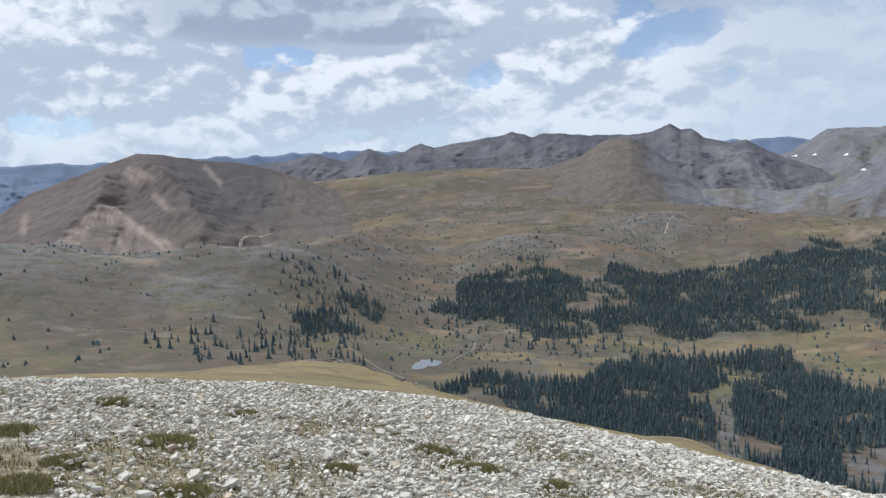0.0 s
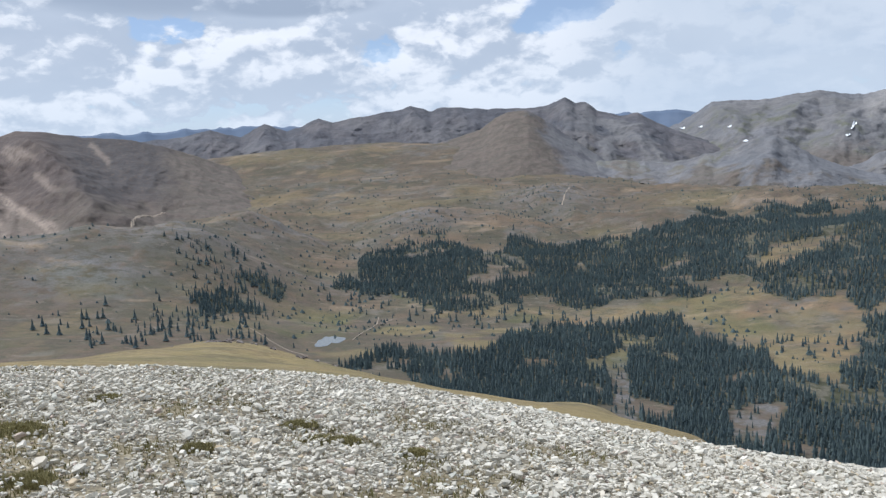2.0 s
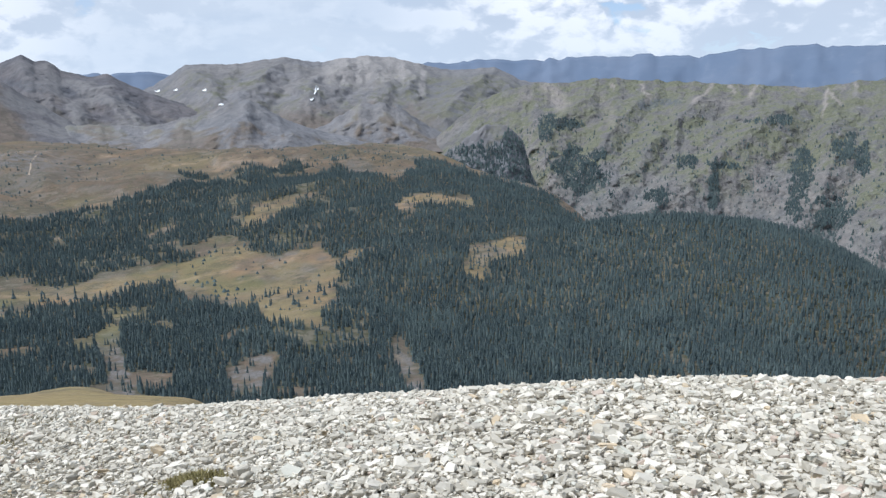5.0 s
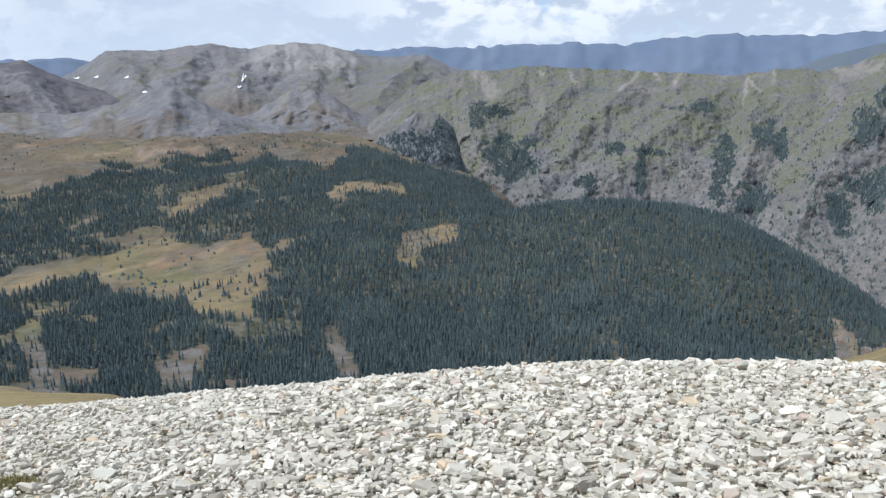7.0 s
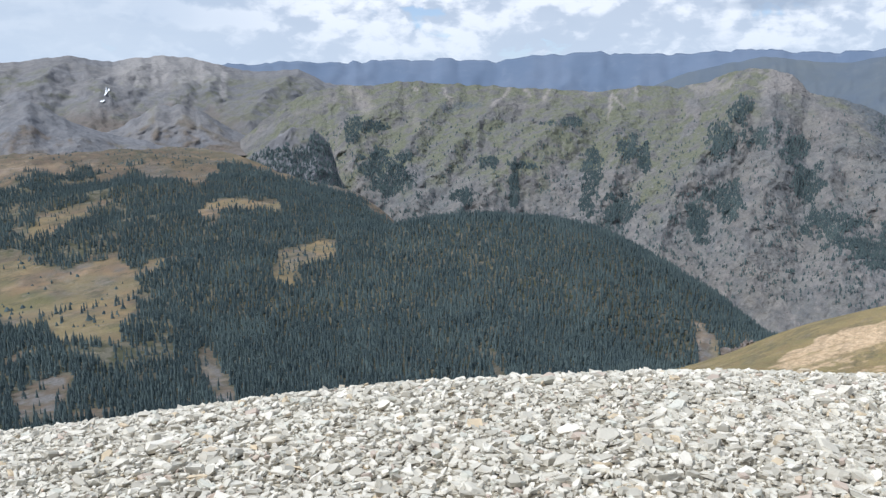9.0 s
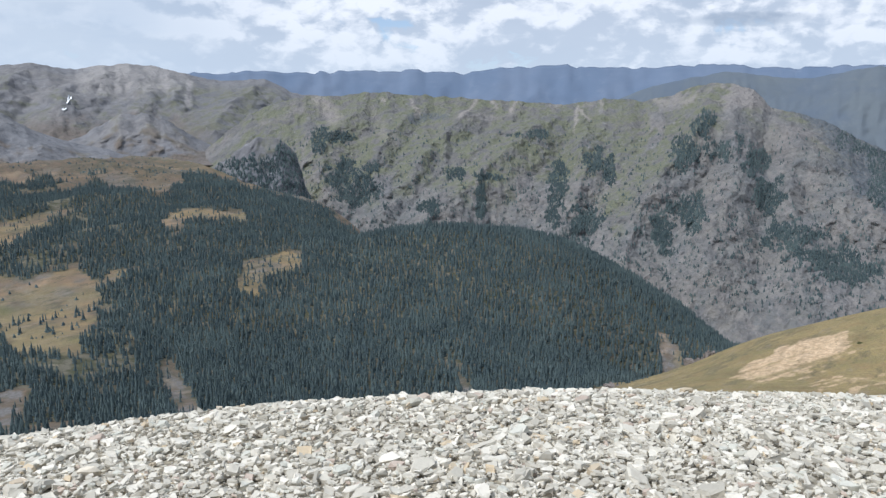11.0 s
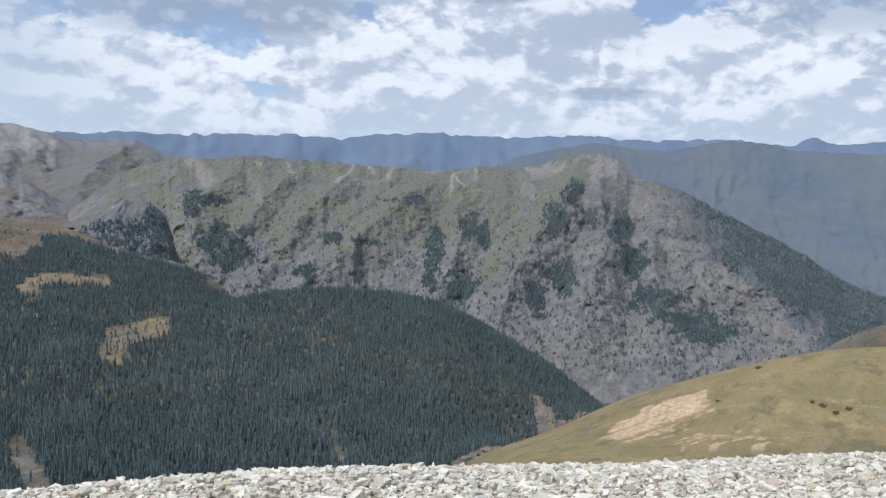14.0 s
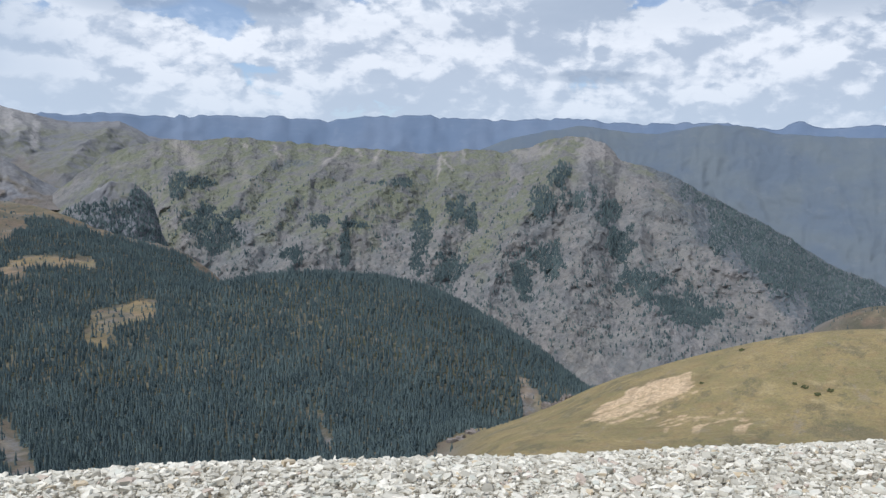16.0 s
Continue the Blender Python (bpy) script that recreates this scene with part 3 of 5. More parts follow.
def stone_material(name, warm):
    m, t, b, co = surface(name, 0.85, 0.25)
    g = t.nodes.new("ShaderNodeNewGeometry")
    o = t.nodes.new("ShaderNodeObjectInfo")
    f = math_node(t, "FRACT", math_node(t, "ADD", g.outputs["Random Per Island"], o.outputs["Random"]))
    f2 = math_node(t, "FRACT", math_node(t, "MULTIPLY", f, 37.0))
    wide, grain = noise_node(t, co, 14.0, 5, 0.6), noise_node(t, co, 90.0, 4)
    c = mix(t, f2, (0.38, 0.350, 0.288), (0.76, 0.708, 0.602))
    c = mix(t, math_node(t, "MULTIPLY", span(t, f, 0.93, 0.96), 0.8), c, warm)
    c = mix(t, math_node(t, "MULTIPLY", span(t, f, 0.965, 0.98), 0.8), c, (0.44, 0.36, 0.31))
    c = mix(t, math_node(t, "MULTIPLY", span(t, f2, 0.9, 0.95), 0.7), c, (0.43, 0.43, 0.37))
    c = mix(t, math_node(t, "MULTIPLY", span(t, wide, 0.52, 0.72), 0.45), c, (0.37, 0.33, 0.26))
    c = mix(t, 0.25, c, mix(t, grain, (0.3, 0.3, 0.3), (0.8, 0.8, 0.8)), "OVERLAY")
    t.links.new(c, b.inputs["Base Color"])
    bump(t, b, math_node(t, "ADD", wide, math_node(t, "MULTIPLY", grain, 0.3)), 0.5, 0.012)
    return m


def plain_material(name, a, c, scale, rough=0.9, spec=0.2):
    m, t, b, co = surface(name, rough, spec)
    col = mix(t, span(t, noise_node(t, co, scale, 6), 0.35, 0.65), a, c)
    t.links.new(col, b.inputs["Base Color"])
    return m


M_LAND = land_material()
M_WEST = rock_material("russet_scree", (0.116, 0.092, 0.083), (0.140, 0.110, 0.093), (0.116, 0.098, 0.076), (0.34, 0.275, 0.225), (0.078, 0.072, 0.072), 1.0, 3.0)
# the next three rocks carry some blue haze in their base colours
M_MAIN = rock_material("slate_ridge", (0.112, 0.110, 0.122), (0.132, 0.122, 0.126), (0.130, 0.120, 0.095), (0.20, 0.195, 0.195), (0.084, 0.088, 0.102), 0.8, 4.0)
M_SNOWY = rock_material("grey_peak", (0.166, 0.166, 0.176), (0.184, 0.176, 0.174), (0.140, 0.142, 0.108), (0.30, 0.285, 0.275), (0.128, 0.134, 0.146), 0.8, 5.0)
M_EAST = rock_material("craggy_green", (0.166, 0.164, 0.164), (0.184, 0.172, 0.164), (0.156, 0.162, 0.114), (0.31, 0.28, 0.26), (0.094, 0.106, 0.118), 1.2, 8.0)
# distance haze painted into the base colours; cloud shade too in M_EAST2
M_FAR = far_material("haze_blue_range", (0.118, 0.158, 0.230), (0.138, 0.176, 0.246), (0.17, 0.205, 0.265))
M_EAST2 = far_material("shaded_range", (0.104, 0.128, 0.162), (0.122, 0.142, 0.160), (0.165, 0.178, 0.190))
# haze over the valley put into the needle colour: lighter and bluer
M_SPRUCE = leaf_material("spruce_needles", (0.056, 0.080, 0.090), (0.096, 0.126, 0.124))
M_BARK = plain_material("spruce_bark", (0.10, 0.08, 0.06), (0.17, 0.14, 0.11), 3.0)
M_STONE = stone_material("pale_stone", (0.52, 0.40, 0.25))
M_GRASS = leaf_material("dry_grass", (0.22, 0.19, 0.085), (0.16, 0.155, 0.06))
M_JUNIPER = leaf_material("juniper_needles", (0.055, 0.06, 0.028), (0.085, 0.088, 0.042))
M_TUFT = leaf_material("green_cushion", (0.215, 0.195, 0.085), (0.32, 0.275, 0.135))
M_DIRT = plain_material("track_dirt", (0.28, 0.23, 0.175), (0.38, 0.315, 0.25), 0.2)
M_SNOW = plain_material("old_snow", (0.86, 0.88, 0.90), (0.80, 0.82, 0.85), 0.05, 0.6)


def water_material():
    m, t, b, co = surface("pond_water", 0.12, 0.5)
    b.inputs["Base Color"].default_value = (0.10, 0.12, 0.13, 1)
    bump(t, b, noise_node(t, co, 1.2, 3), 0.08, 0.1)
    return m


M_WATER = water_material()

# ---------- the ground, one sheet ----------
KNOLL_SCAR = [(76.2, 445), (78.2, 482), (79.6, 503), (81.3, 522), (83.2, 516), (84.2, 486), (81.8, 455), (79.6, 438)]
RUBBLE = [(80.5, 425), (83.0, 452), (86.8, 446), (88.2, 425), (86.6, 410), (82.5, 408)]


def build_ground():
    az, r = np.degrees(GA), GR
    az = np.where(az > 180, az - 360, az)
    nz, nz2 = fbm(GX / 3.0, GY / 3.0, 4, 71), fbm(GX / 60, GY / 60, 4, 72)
    edge = curve(az, [-180, -40, -28, -12, 0, 10, 20, 27, 34, 180], [26, 26, 27, 24, 24, 24, 26, 30, 60, 60])
    scree = 1 - smooth(0.93, 1.1, r / edge + 0.12 * nz)
    patchy = smooth(0.05, 0.55, fbm(GX / 1.1, GY / 1.1, 4, 73) + 0.9 * smooth(9, 3, r) * smooth(34, 5, az) - 0.25)
    scree *= 1 - 0.6 * patchy * smooth(38, 12, az)
    gold = (1 - smooth(330, 430, r)) * (1 - scree)
    knoll = smooth(66, 71, az) * (1 - smooth(640, 760, r + 30 * nz2)) * smooth(300, 360, r)
    gold = np.maximum(gold, knoll)
    meadow = inside(az + 0.4 * fbm(GX / 30, GY / 30, 3, 85), r, MEADOW)
    for g in GLADES[:3]:
        meadow |= inside(az, r, g)
    flat = (az < 80) * (0.35 + 0.65 * smooth(-6, 2, az)) * smooth(0.15, 0.6, nz2 + 0.2) * smooth(1150, 950, r) * smooth(720, 800, r) * 0.6
    gold = np.maximum(gold, np.maximum(0.45 * meadow * smooth(-0.9, 0.3, nz2), flat))
    gold = np.maximum(gold, 0.28 * smooth(0.1, 0.7, fbm(GX / 260, GY / 190, 4, 74)) * smooth(1300, 1700, r))
    duff = in_wood(az, r, GX, GY) * 1.0
    across = (az - 80) - 0.108 * (r - 485)
    streak = fbm(across * 2.4 + 0.3 * fbm(GX / 14, GY / 14, 3, 86), r / 60, 4, 75, 0.6)
    az_w, r_w = az + 0.6 * fbm(GX / 18, GY / 18, 4, 77), r + 9 * nz2 + 10 * fbm(GX / 12, GY / 12, 3, 87)
    bare = inside(az_w, r_w, KNOLL_SCAR) * (0.15 + 0.85 * smooth(-0.45, 0.35, streak + 0.5 * smooth(78.5, 81.5, az) * smooth(470, 495, r)))
    bare = np.maximum(bare, inside(az_w, r_w, RUBBLE) * 0.75 * smooth(0.05, 0.5, streak + 0.35 * fbm(GX / 5, GY / 5, 3, 84)))
    bare = np.maximum(bare, 0.16 * smooth(0.40, 0.9, fbm(GX / 130, GY / 38, 6, 76, 0.65)) * smooth(700, 900, r) * (1 - duff))
    v = np.stack([GX, GY, GZ], -1).reshape(-1, 3)
    v = np.vstack([v, [[0, 0, hilltop(0, 0)]]])
    me = mesh_of("ground", v, grid_faces(len(COLS), len(ROWS), True), True)
    cover = np.stack([scree, gold, duff, bare], -1).reshape(-1, 4)
    mask_layer(me, "cover", np.vstack([cover, [[1, 0, 0, 0]]]))
    grey = 0.6 * smooth(0.1, 0.7, fbm(GX / 110, GY / 110, 5, 78, 0.6)) * smooth(800, 1200, r)
    for a0, r0, h0, w0 in MOUNDS:
        mx, my = polar(a0, r0)
        grey = np.maximum(grey, 1.2 * np.exp(-((GX - mx) ** 2 + (GY - my) ** 2) / (w0 * w0 * 0.8)) - 0.1)
    grey = np.maximum(grey, 0.8 * meadow * smooth(0.2, 0.6, fbm(GX / 22, GY / 40, 5, 83)))
    for g in GLADES[3:]:
        grey = np.maximum(grey, inside(az, r, g) * smooth(-0.5, 0.3, fbm(GX / 14, GY / 14, 4, 82)))
    russet = smooth(0.15, 0.7, fbm(GX / 150 + 40, GY / 60, 5, 79, 0.6)) * smooth(1000, 1400, r) * 0.55
    russet = np.maximum(0.8 * russet, 0.9 * meadow * smooth(-0.1, 0.5, fbm(GX / 45, GY / 45, 4, 80)))
    lush = np.exp(-(((az + 0.5) / 3.2) ** 2 + ((r - 960) / 75) ** 2)) * smooth(-0.6, 0.2, nz2)
    lush = np.maximum(lush, 0.5 * smooth(0.2, 0.7, fbm(GX / 90, GY / 90, 4, 81)) * smooth(1500, 1000, r) * smooth(650, 800, r))
    lush = np.where(az > 70, 0, lush) * (0.4 + 0.6 * smooth(-9, -3, az))
    soil = np.stack([np.clip(grey, 0, 1), russet, np.clip(lush, 0, 1), 0 * lush], -1).reshape(-1, 4)
    mask_layer(me, "soil", np.vstack([soil, [[0, 0, 0, 0]]]))
    me.materials.append(M_LAND)
    tagged(new("ground", me), "stony hilltop falling to a brown tundra valley with meadows", "ground", kind="structure")


build_ground()


# ---------- mountains ----------
MASSIF = {}


def off_line(A, E, pts):
    """distance in degrees of points (heading, height) from a line of such points, and how far along it the nearest place is, 0..1"""
    best, along = np.full(np.shape(A), 1e9), np.zeros(np.shape(A))
    n = len(pts) - 1
    for i in range(n):
        (a0, e0), (a1, e1) = pts[i], pts[i + 1]
        dx, dy = a1 - a0, e1 - e0
        k = np.clip(((A - a0) * dx + (E - e0) * dy) / (dx * dx + dy * dy), 0, 1)
        d = np.hypot(A - a0 - k * dx, E - e0 - k * dy)
        along = np.where(d < best, (i + k) / n, along)
        best = np.minimum(best, d)
    return best, along


def massif(name, label, material, crest, r_crest, r_foot, el_foot, step=0.12, spurs=0.0, freq=0.003, shear=0.0, power=1.0,
           jag=0.06, seed=1, cover=None, rows=110, ribs=(), crags=0.0, stretch=0.45, relief=0.5):
    """A mountain side from its foot over its crest to a hidden back: crest is a line of (heading, height in degrees),
    ribs are spurs that run down from it: such a line each, with a width in degrees and the metres that it stands out."""
    az = np.arange(crest[0][0], crest[-1][0] + step / 2, step)
    ca = np.interp(az, [c[0] for c in crest], [c[1] for c in crest])
    ca = ca + jag * fbm(az * 1.6, az * 0 + seed, 5, seed) * 1.2
    s = np.concatenate([np.linspace(0, 1, rows), [1.04, 1.12, 1.25]])
    A, S = np.meshgrid(az, s, indexing="ij")
    up = np.clip(S, 0, 1)
    ua = A * r_crest / 57.3                                        # metres along the range
    us = up * math.hypot(r_crest - r_foot, r_crest * math.tan(radians(1.0 - el_foot)))  # metres up the slope
    ua2 = ua + shear * (1 - up) + 0.22 / freq * fbm(ua * freq, us * freq * 0.8, 4, seed + 5)
    ridge = 0.62 * ridged(ua2 * freq, us * freq * stretch + 2, 3, seed + 9, 0.5) + 0.38 * ridged(ua2 * freq * 3.4, us * freq * 2.6 * stretch, 4, seed + 19, 0.58)
    ridge = (ridge - ridge.mean()) / ridge.std()
    small = fbm(ua2 / 55, us / 90, 5, seed + 13, 0.62)
    rugged = fbm(ua / 26, us / 34, 4, seed + 15, 0.6)
    env = np.sin(np.pi * np.clip(up * 0.94, 0, 1)) ** 0.6
    env = env * smooth(0, 2, A - az[0]) * smooth(0, 2, az[-1] - A)
    zc = r_crest * np.tan(np.radians(ca))[:, None]
    zf = r_foot * math.tan(radians(el_foot))
    Z = zf + (zc - zf) * up ** power
    R = r_foot + (r_crest - r_foot) * S
    el0 = np.degrees(np.arctan2(Z, R))
    wa, we = A + 0.35 * fbm(ua / 90, us / 90, 4, seed + 31), el0 + 0.25 * fbm(ua / 90 + 7, us / 90, 4, seed + 33)
    rib = np.zeros_like(A)
    for pts, wide, amp in ribs:
        d, k = off_line(wa, we, pts)
        rib = np.maximum(rib, amp * np.clip(1 - d / (wide * (0.45 + 0.75 * k)), 0, 1) ** 1.15 * smooth(-0.02, 0.30, k + 0.06))
    R = R - env * (spurs * 0.26 * ridge + 0.14 * spurs * small + crags * rugged * smooth(0.8, 0.45, up + 0.2 * small)) - 0.75 * relief * rib * smooth(1.02, 0.9, S) * env
    Z = Z + env * (0.016 * spurs * ridge + 0.05 * spurs * small) + 0.5 * relief * rib * smooth(1.0, 0.85, S) * env
    Z = np.where(S > 1, Z - (S - 1) * (r_crest - r_foot) * 1.1, Z)
    a = np.radians(A)
    v = np.stack([R * np.sin(a), R * np.cos(a), Z], -1).reshape(-1, 3)
    me = mesh_of(name, v, grid_faces(len(az), len(s)), True)
    el = np.degrees(np.arctan2(Z, R))
    cov = cover(A, up, el, ridge, small) if cover else np.zeros((*A.shape, 4))
    mask_layer(me, "cover", cov.reshape(-1, 4))
    me.materials.append(material)
    ob = tagged(new(name, me), label, "mountain", kind="structure")
    MASSIF[name] = (az, R, Z, el, s, ridge)
    return ob


def four(a, b, c, sod=0.0):
    """talus, turf, crag with painted cloud shade, and plain sod"""
    return np.stack([np.clip(a, 0, 1), np.clip(b, 0, 1), np.clip(c, 0, 1), np.clip(sod + 0 * a, 0, 1)], -1)


def west_cover(A, up, el, ridge, small):
    apex_a, apex_e = -22.1, -1.75
    drop = np.maximum(0.05, apex_e - el)
    lean = (A - apex_a) / drop
    cone = smooth(1.35, 0.95, np.abs(lean - 0.1 + 0.2 * small)) * smooth(0.0, 0.5, apex_e - el + 0.15 * small)
    rays = smooth(-0.35, 0.45, fbm(lean * 4.5, el * 0.5, 4, 89, 0.6))
    streak = 0
    for pts in (((-20.3, 0.1), (-19.0, -0.9)), ((-19.8, 0.0), (-18.6, -0.8)), ((-20.6, -0.2), (-19.6, -1.0)), ((-19.0, -1.6), (-17.6, -3.0)), ((-26.4, -2.6), (-26.8, -4.2)), ((-15.6, 0.1), (-14.6, -1.6))):
        d, k = off_line(A + 0.25 * small, el + 0.1 * small, pts)
        streak = np.maximum(streak, 0.55 * smooth(0.30, 0.05, d) * smooth(1.0, 0.5, k))
    # a cloud's shadow coloured onto the right shoulder by way of the crag mask
    shoulder = smooth(-18.2, -15.8, A + 0.45 * (el + 1.5) + 0.7 * small) * smooth(-4.6, -2.6, el + 0.3 * small)
    turf = np.maximum(smooth(0.55, 0.15, up + 0.2 * small), smooth(-13, -9.5, A + small))
    sod = np.maximum(smooth(0.50, 0.12, up + 0.25 * small), smooth(-12.5, -9, A + 1.2 * small))
    return four(np.maximum(cone * (0.35 + 0.65 * rays), streak), turf, shoulder * 0.95 * smooth(-9.5, -12, A), sod)


def main_cover(A, up, el, ridge, small):
    talus = smooth(0.2, 1.3, ridge + 0.4 * small) * (0.3 + 0.5 * smooth(15, 18, A))
    band = np.exp(-((el - 0.2 + 0.20 * (A - 16)) / 0.35) ** 2) * smooth(13.6, 14.6, A) * smooth(24, 20, A)
    # the crag mask also darkens the hollows between ribs, towards the left
    return four(talus, smooth(0.6, 0.2, up + 0.3 * small) * 0.6, np.maximum(smooth(0.3, -0.9, ridge) * 0.5 * smooth(17, 14, A), 0.9 * smooth(0.4, 0.8, band + 0.4 * small)), smooth(0.30, 0.10, up) * smooth(16, 12, A))


def tundra_cover(A, up, el, ridge, small):
    grey = smooth(-0.5, 0.7, A - np.interp(-el, [-1.4, -0.5, 0.7, 2.3], [13.2, 13.5, 13.9, 15.0]) + 0.5 * small)
    grey = np.maximum(grey, 0.5 * smooth(0.4, 1.2, ridge + small) * smooth(0.6, 0.95, up))
    return four(0.75 * grey * smooth(-0.6, 0.4, small), 0.5 * smooth(-0.3, 0.5, small), 0.3 * grey, 1 - grey)


CUTS = (((52.7, -0.35), (52.9, -0.85)), ((54.6, -0.4), (55.4, -1.75)), ((59.1, -0.4), (58.6, -0.9), (57.8, -1.9)), ((60.2, -0.5), (60.5, -1.2)), ((61.6, -0.6), (61.2, -1.5)),
        ((66.0, -0.8), (65.7, -1.9), (65.8, -2.9)), ((66.1, -0.9), (66.9, -2.0)), ((67.2, -0.3), (67.5, -1.0)))


def snowy_cover(A, up, el, ridge, small):
    cliff = smooth(33.2, 34.2, A) * smooth(40.4, 39.6, A) * smooth(-0.3, 0.5, el + 0.3 * small) * (0.35 + 0.5 * smooth(0.45, 0.7, ridged(A * 1.3 + 0.2 * small, el * 0.35, 4, 92)))
    cut = smooth(0.35, 0.1, off_line(A + 0.15 * small, el, ((40.2, 0.7), (40.0, -0.6)))[0])
    green = smooth(-0.5, 0.3, small + 0.9 * smooth(36, 42, A) - 0.3) * smooth(0.99, 0.8, up)
    bluff = np.exp(-((A - 37.3) / 1.7) ** 2 - ((el + 1.7) / 0.5) ** 2)
    # the crag mask also darkens the deepest hollows a little
    return four(np.maximum(cliff, cut), green, np.maximum(smooth(-0.4, -1.4, ridge) * 0.2, 0.7 * smooth(0.4, 0.8, bluff + 0.4 * small)), smooth(43, 38, A) * 0.85 * smooth(-1.0, -2.6, el + 0.7 * small))


def east_cover(A, up, el, ridge, small):
    line = np.interp(A, [44, 51.4, 55.2, 57.5, 60.5, 62.9, 66.8, 68.7, 70.5, 73, 76, 80, 90], [-6, -7.2, -5.8, -6.6, -7.2, -6.0, -6.4, -9.6, -6.4, -3.2, -1.2, -2.2, -8])
    stony = smooth(-0.9, 0.9, line - el + 1.1 * small + 0.35 * ridge)
    cut = np.zeros_like(A)
    for pts in CUTS:
        d, k = off_line(A + 0.30 * small, el + 0.10 * small, pts)
        cut = np.maximum(cut, 0.8 * smooth(0.20, 0.02, d) * smooth(1.0, 0.6, k))
    top = 0.5 * smooth(0.3, 1.2, ridge + small) * smooth(-1.4, -0.5, el) * smooth(60, 64, A)
    scree = smooth(0.7, 0.2, off_line(A + 0.3 * small, el, ((48.5, -0.3), (49.5, -1.6)))[0]) * 0.55 + smooth(0.5, 0.1, off_line(A + 0.3 * small, el, ((51.8, -1.0), (53.4, -3.4)))[0]) * 0.25
    # cloud shade on the right flank, painted dark through the crag mask
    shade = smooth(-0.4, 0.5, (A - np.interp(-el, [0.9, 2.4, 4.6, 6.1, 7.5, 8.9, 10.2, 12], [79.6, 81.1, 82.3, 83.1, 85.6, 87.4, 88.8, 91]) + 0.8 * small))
    dark = np.exp(-((A - 55.0) / 0.7) ** 2 - ((el + 1.6) / 0.45) ** 2) + np.exp(-((A - 56.5) / 0.9) ** 2 - ((el + 1.5) / 0.35) ** 2)
    block = stony * smooth(0.15, 0.6, fbm(A * 1.9, el * 1.9, 5, 97, 0.65))
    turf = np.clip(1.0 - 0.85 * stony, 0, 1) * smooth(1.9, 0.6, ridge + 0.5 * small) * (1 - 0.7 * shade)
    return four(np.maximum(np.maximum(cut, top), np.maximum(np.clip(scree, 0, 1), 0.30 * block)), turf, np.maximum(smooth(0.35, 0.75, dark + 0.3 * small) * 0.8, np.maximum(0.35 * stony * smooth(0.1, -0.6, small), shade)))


def shoulder_cover(A, up, el, ridge, small):
    # dark ground under trees, carried higher to paint the shaded right side
    wood = smooth(0.2, -0.3, (el + 4.1 - 1.3 * smooth(44.6, 46.6, A)) + 0.3 * small)
    return four(0.2 * smooth(0.5, 1.2, ridge), smooth(0.0, 0.6, small), wood, 0 * A)


def knob_cover(A, up, el, ridge, small):
    crown = smooth(0.55, 0.95, np.exp(-((A - 28.6) / 1.3) ** 2 - ((el + 0.95) / 0.3) ** 2) + 0.35 * small)
    # the crag mask holds the crown and a weaker darkening of the hollows
    return four(smooth(0.4, 1.4, ridge + 0.5 * small) * 0.3, smooth(0.2, 0.8, small + 0.3 * ridge), np.maximum(crown * 0.9, 0.35 * smooth(-0.2, -1.0, ridge)), smooth(0.1, 0.7, 0.75 - 1.2 * up + 0.7 * small + 0.25 * ridge))


def soft_cover(A, up, el, ridge, small):
    return four(smooth(0.9, 1.8, ridge) * 0.10, smooth(-0.1, 0.5, small) * 0.7, smooth(-0.4, 1.0, small + 0.5 * ridge) * 0.6)


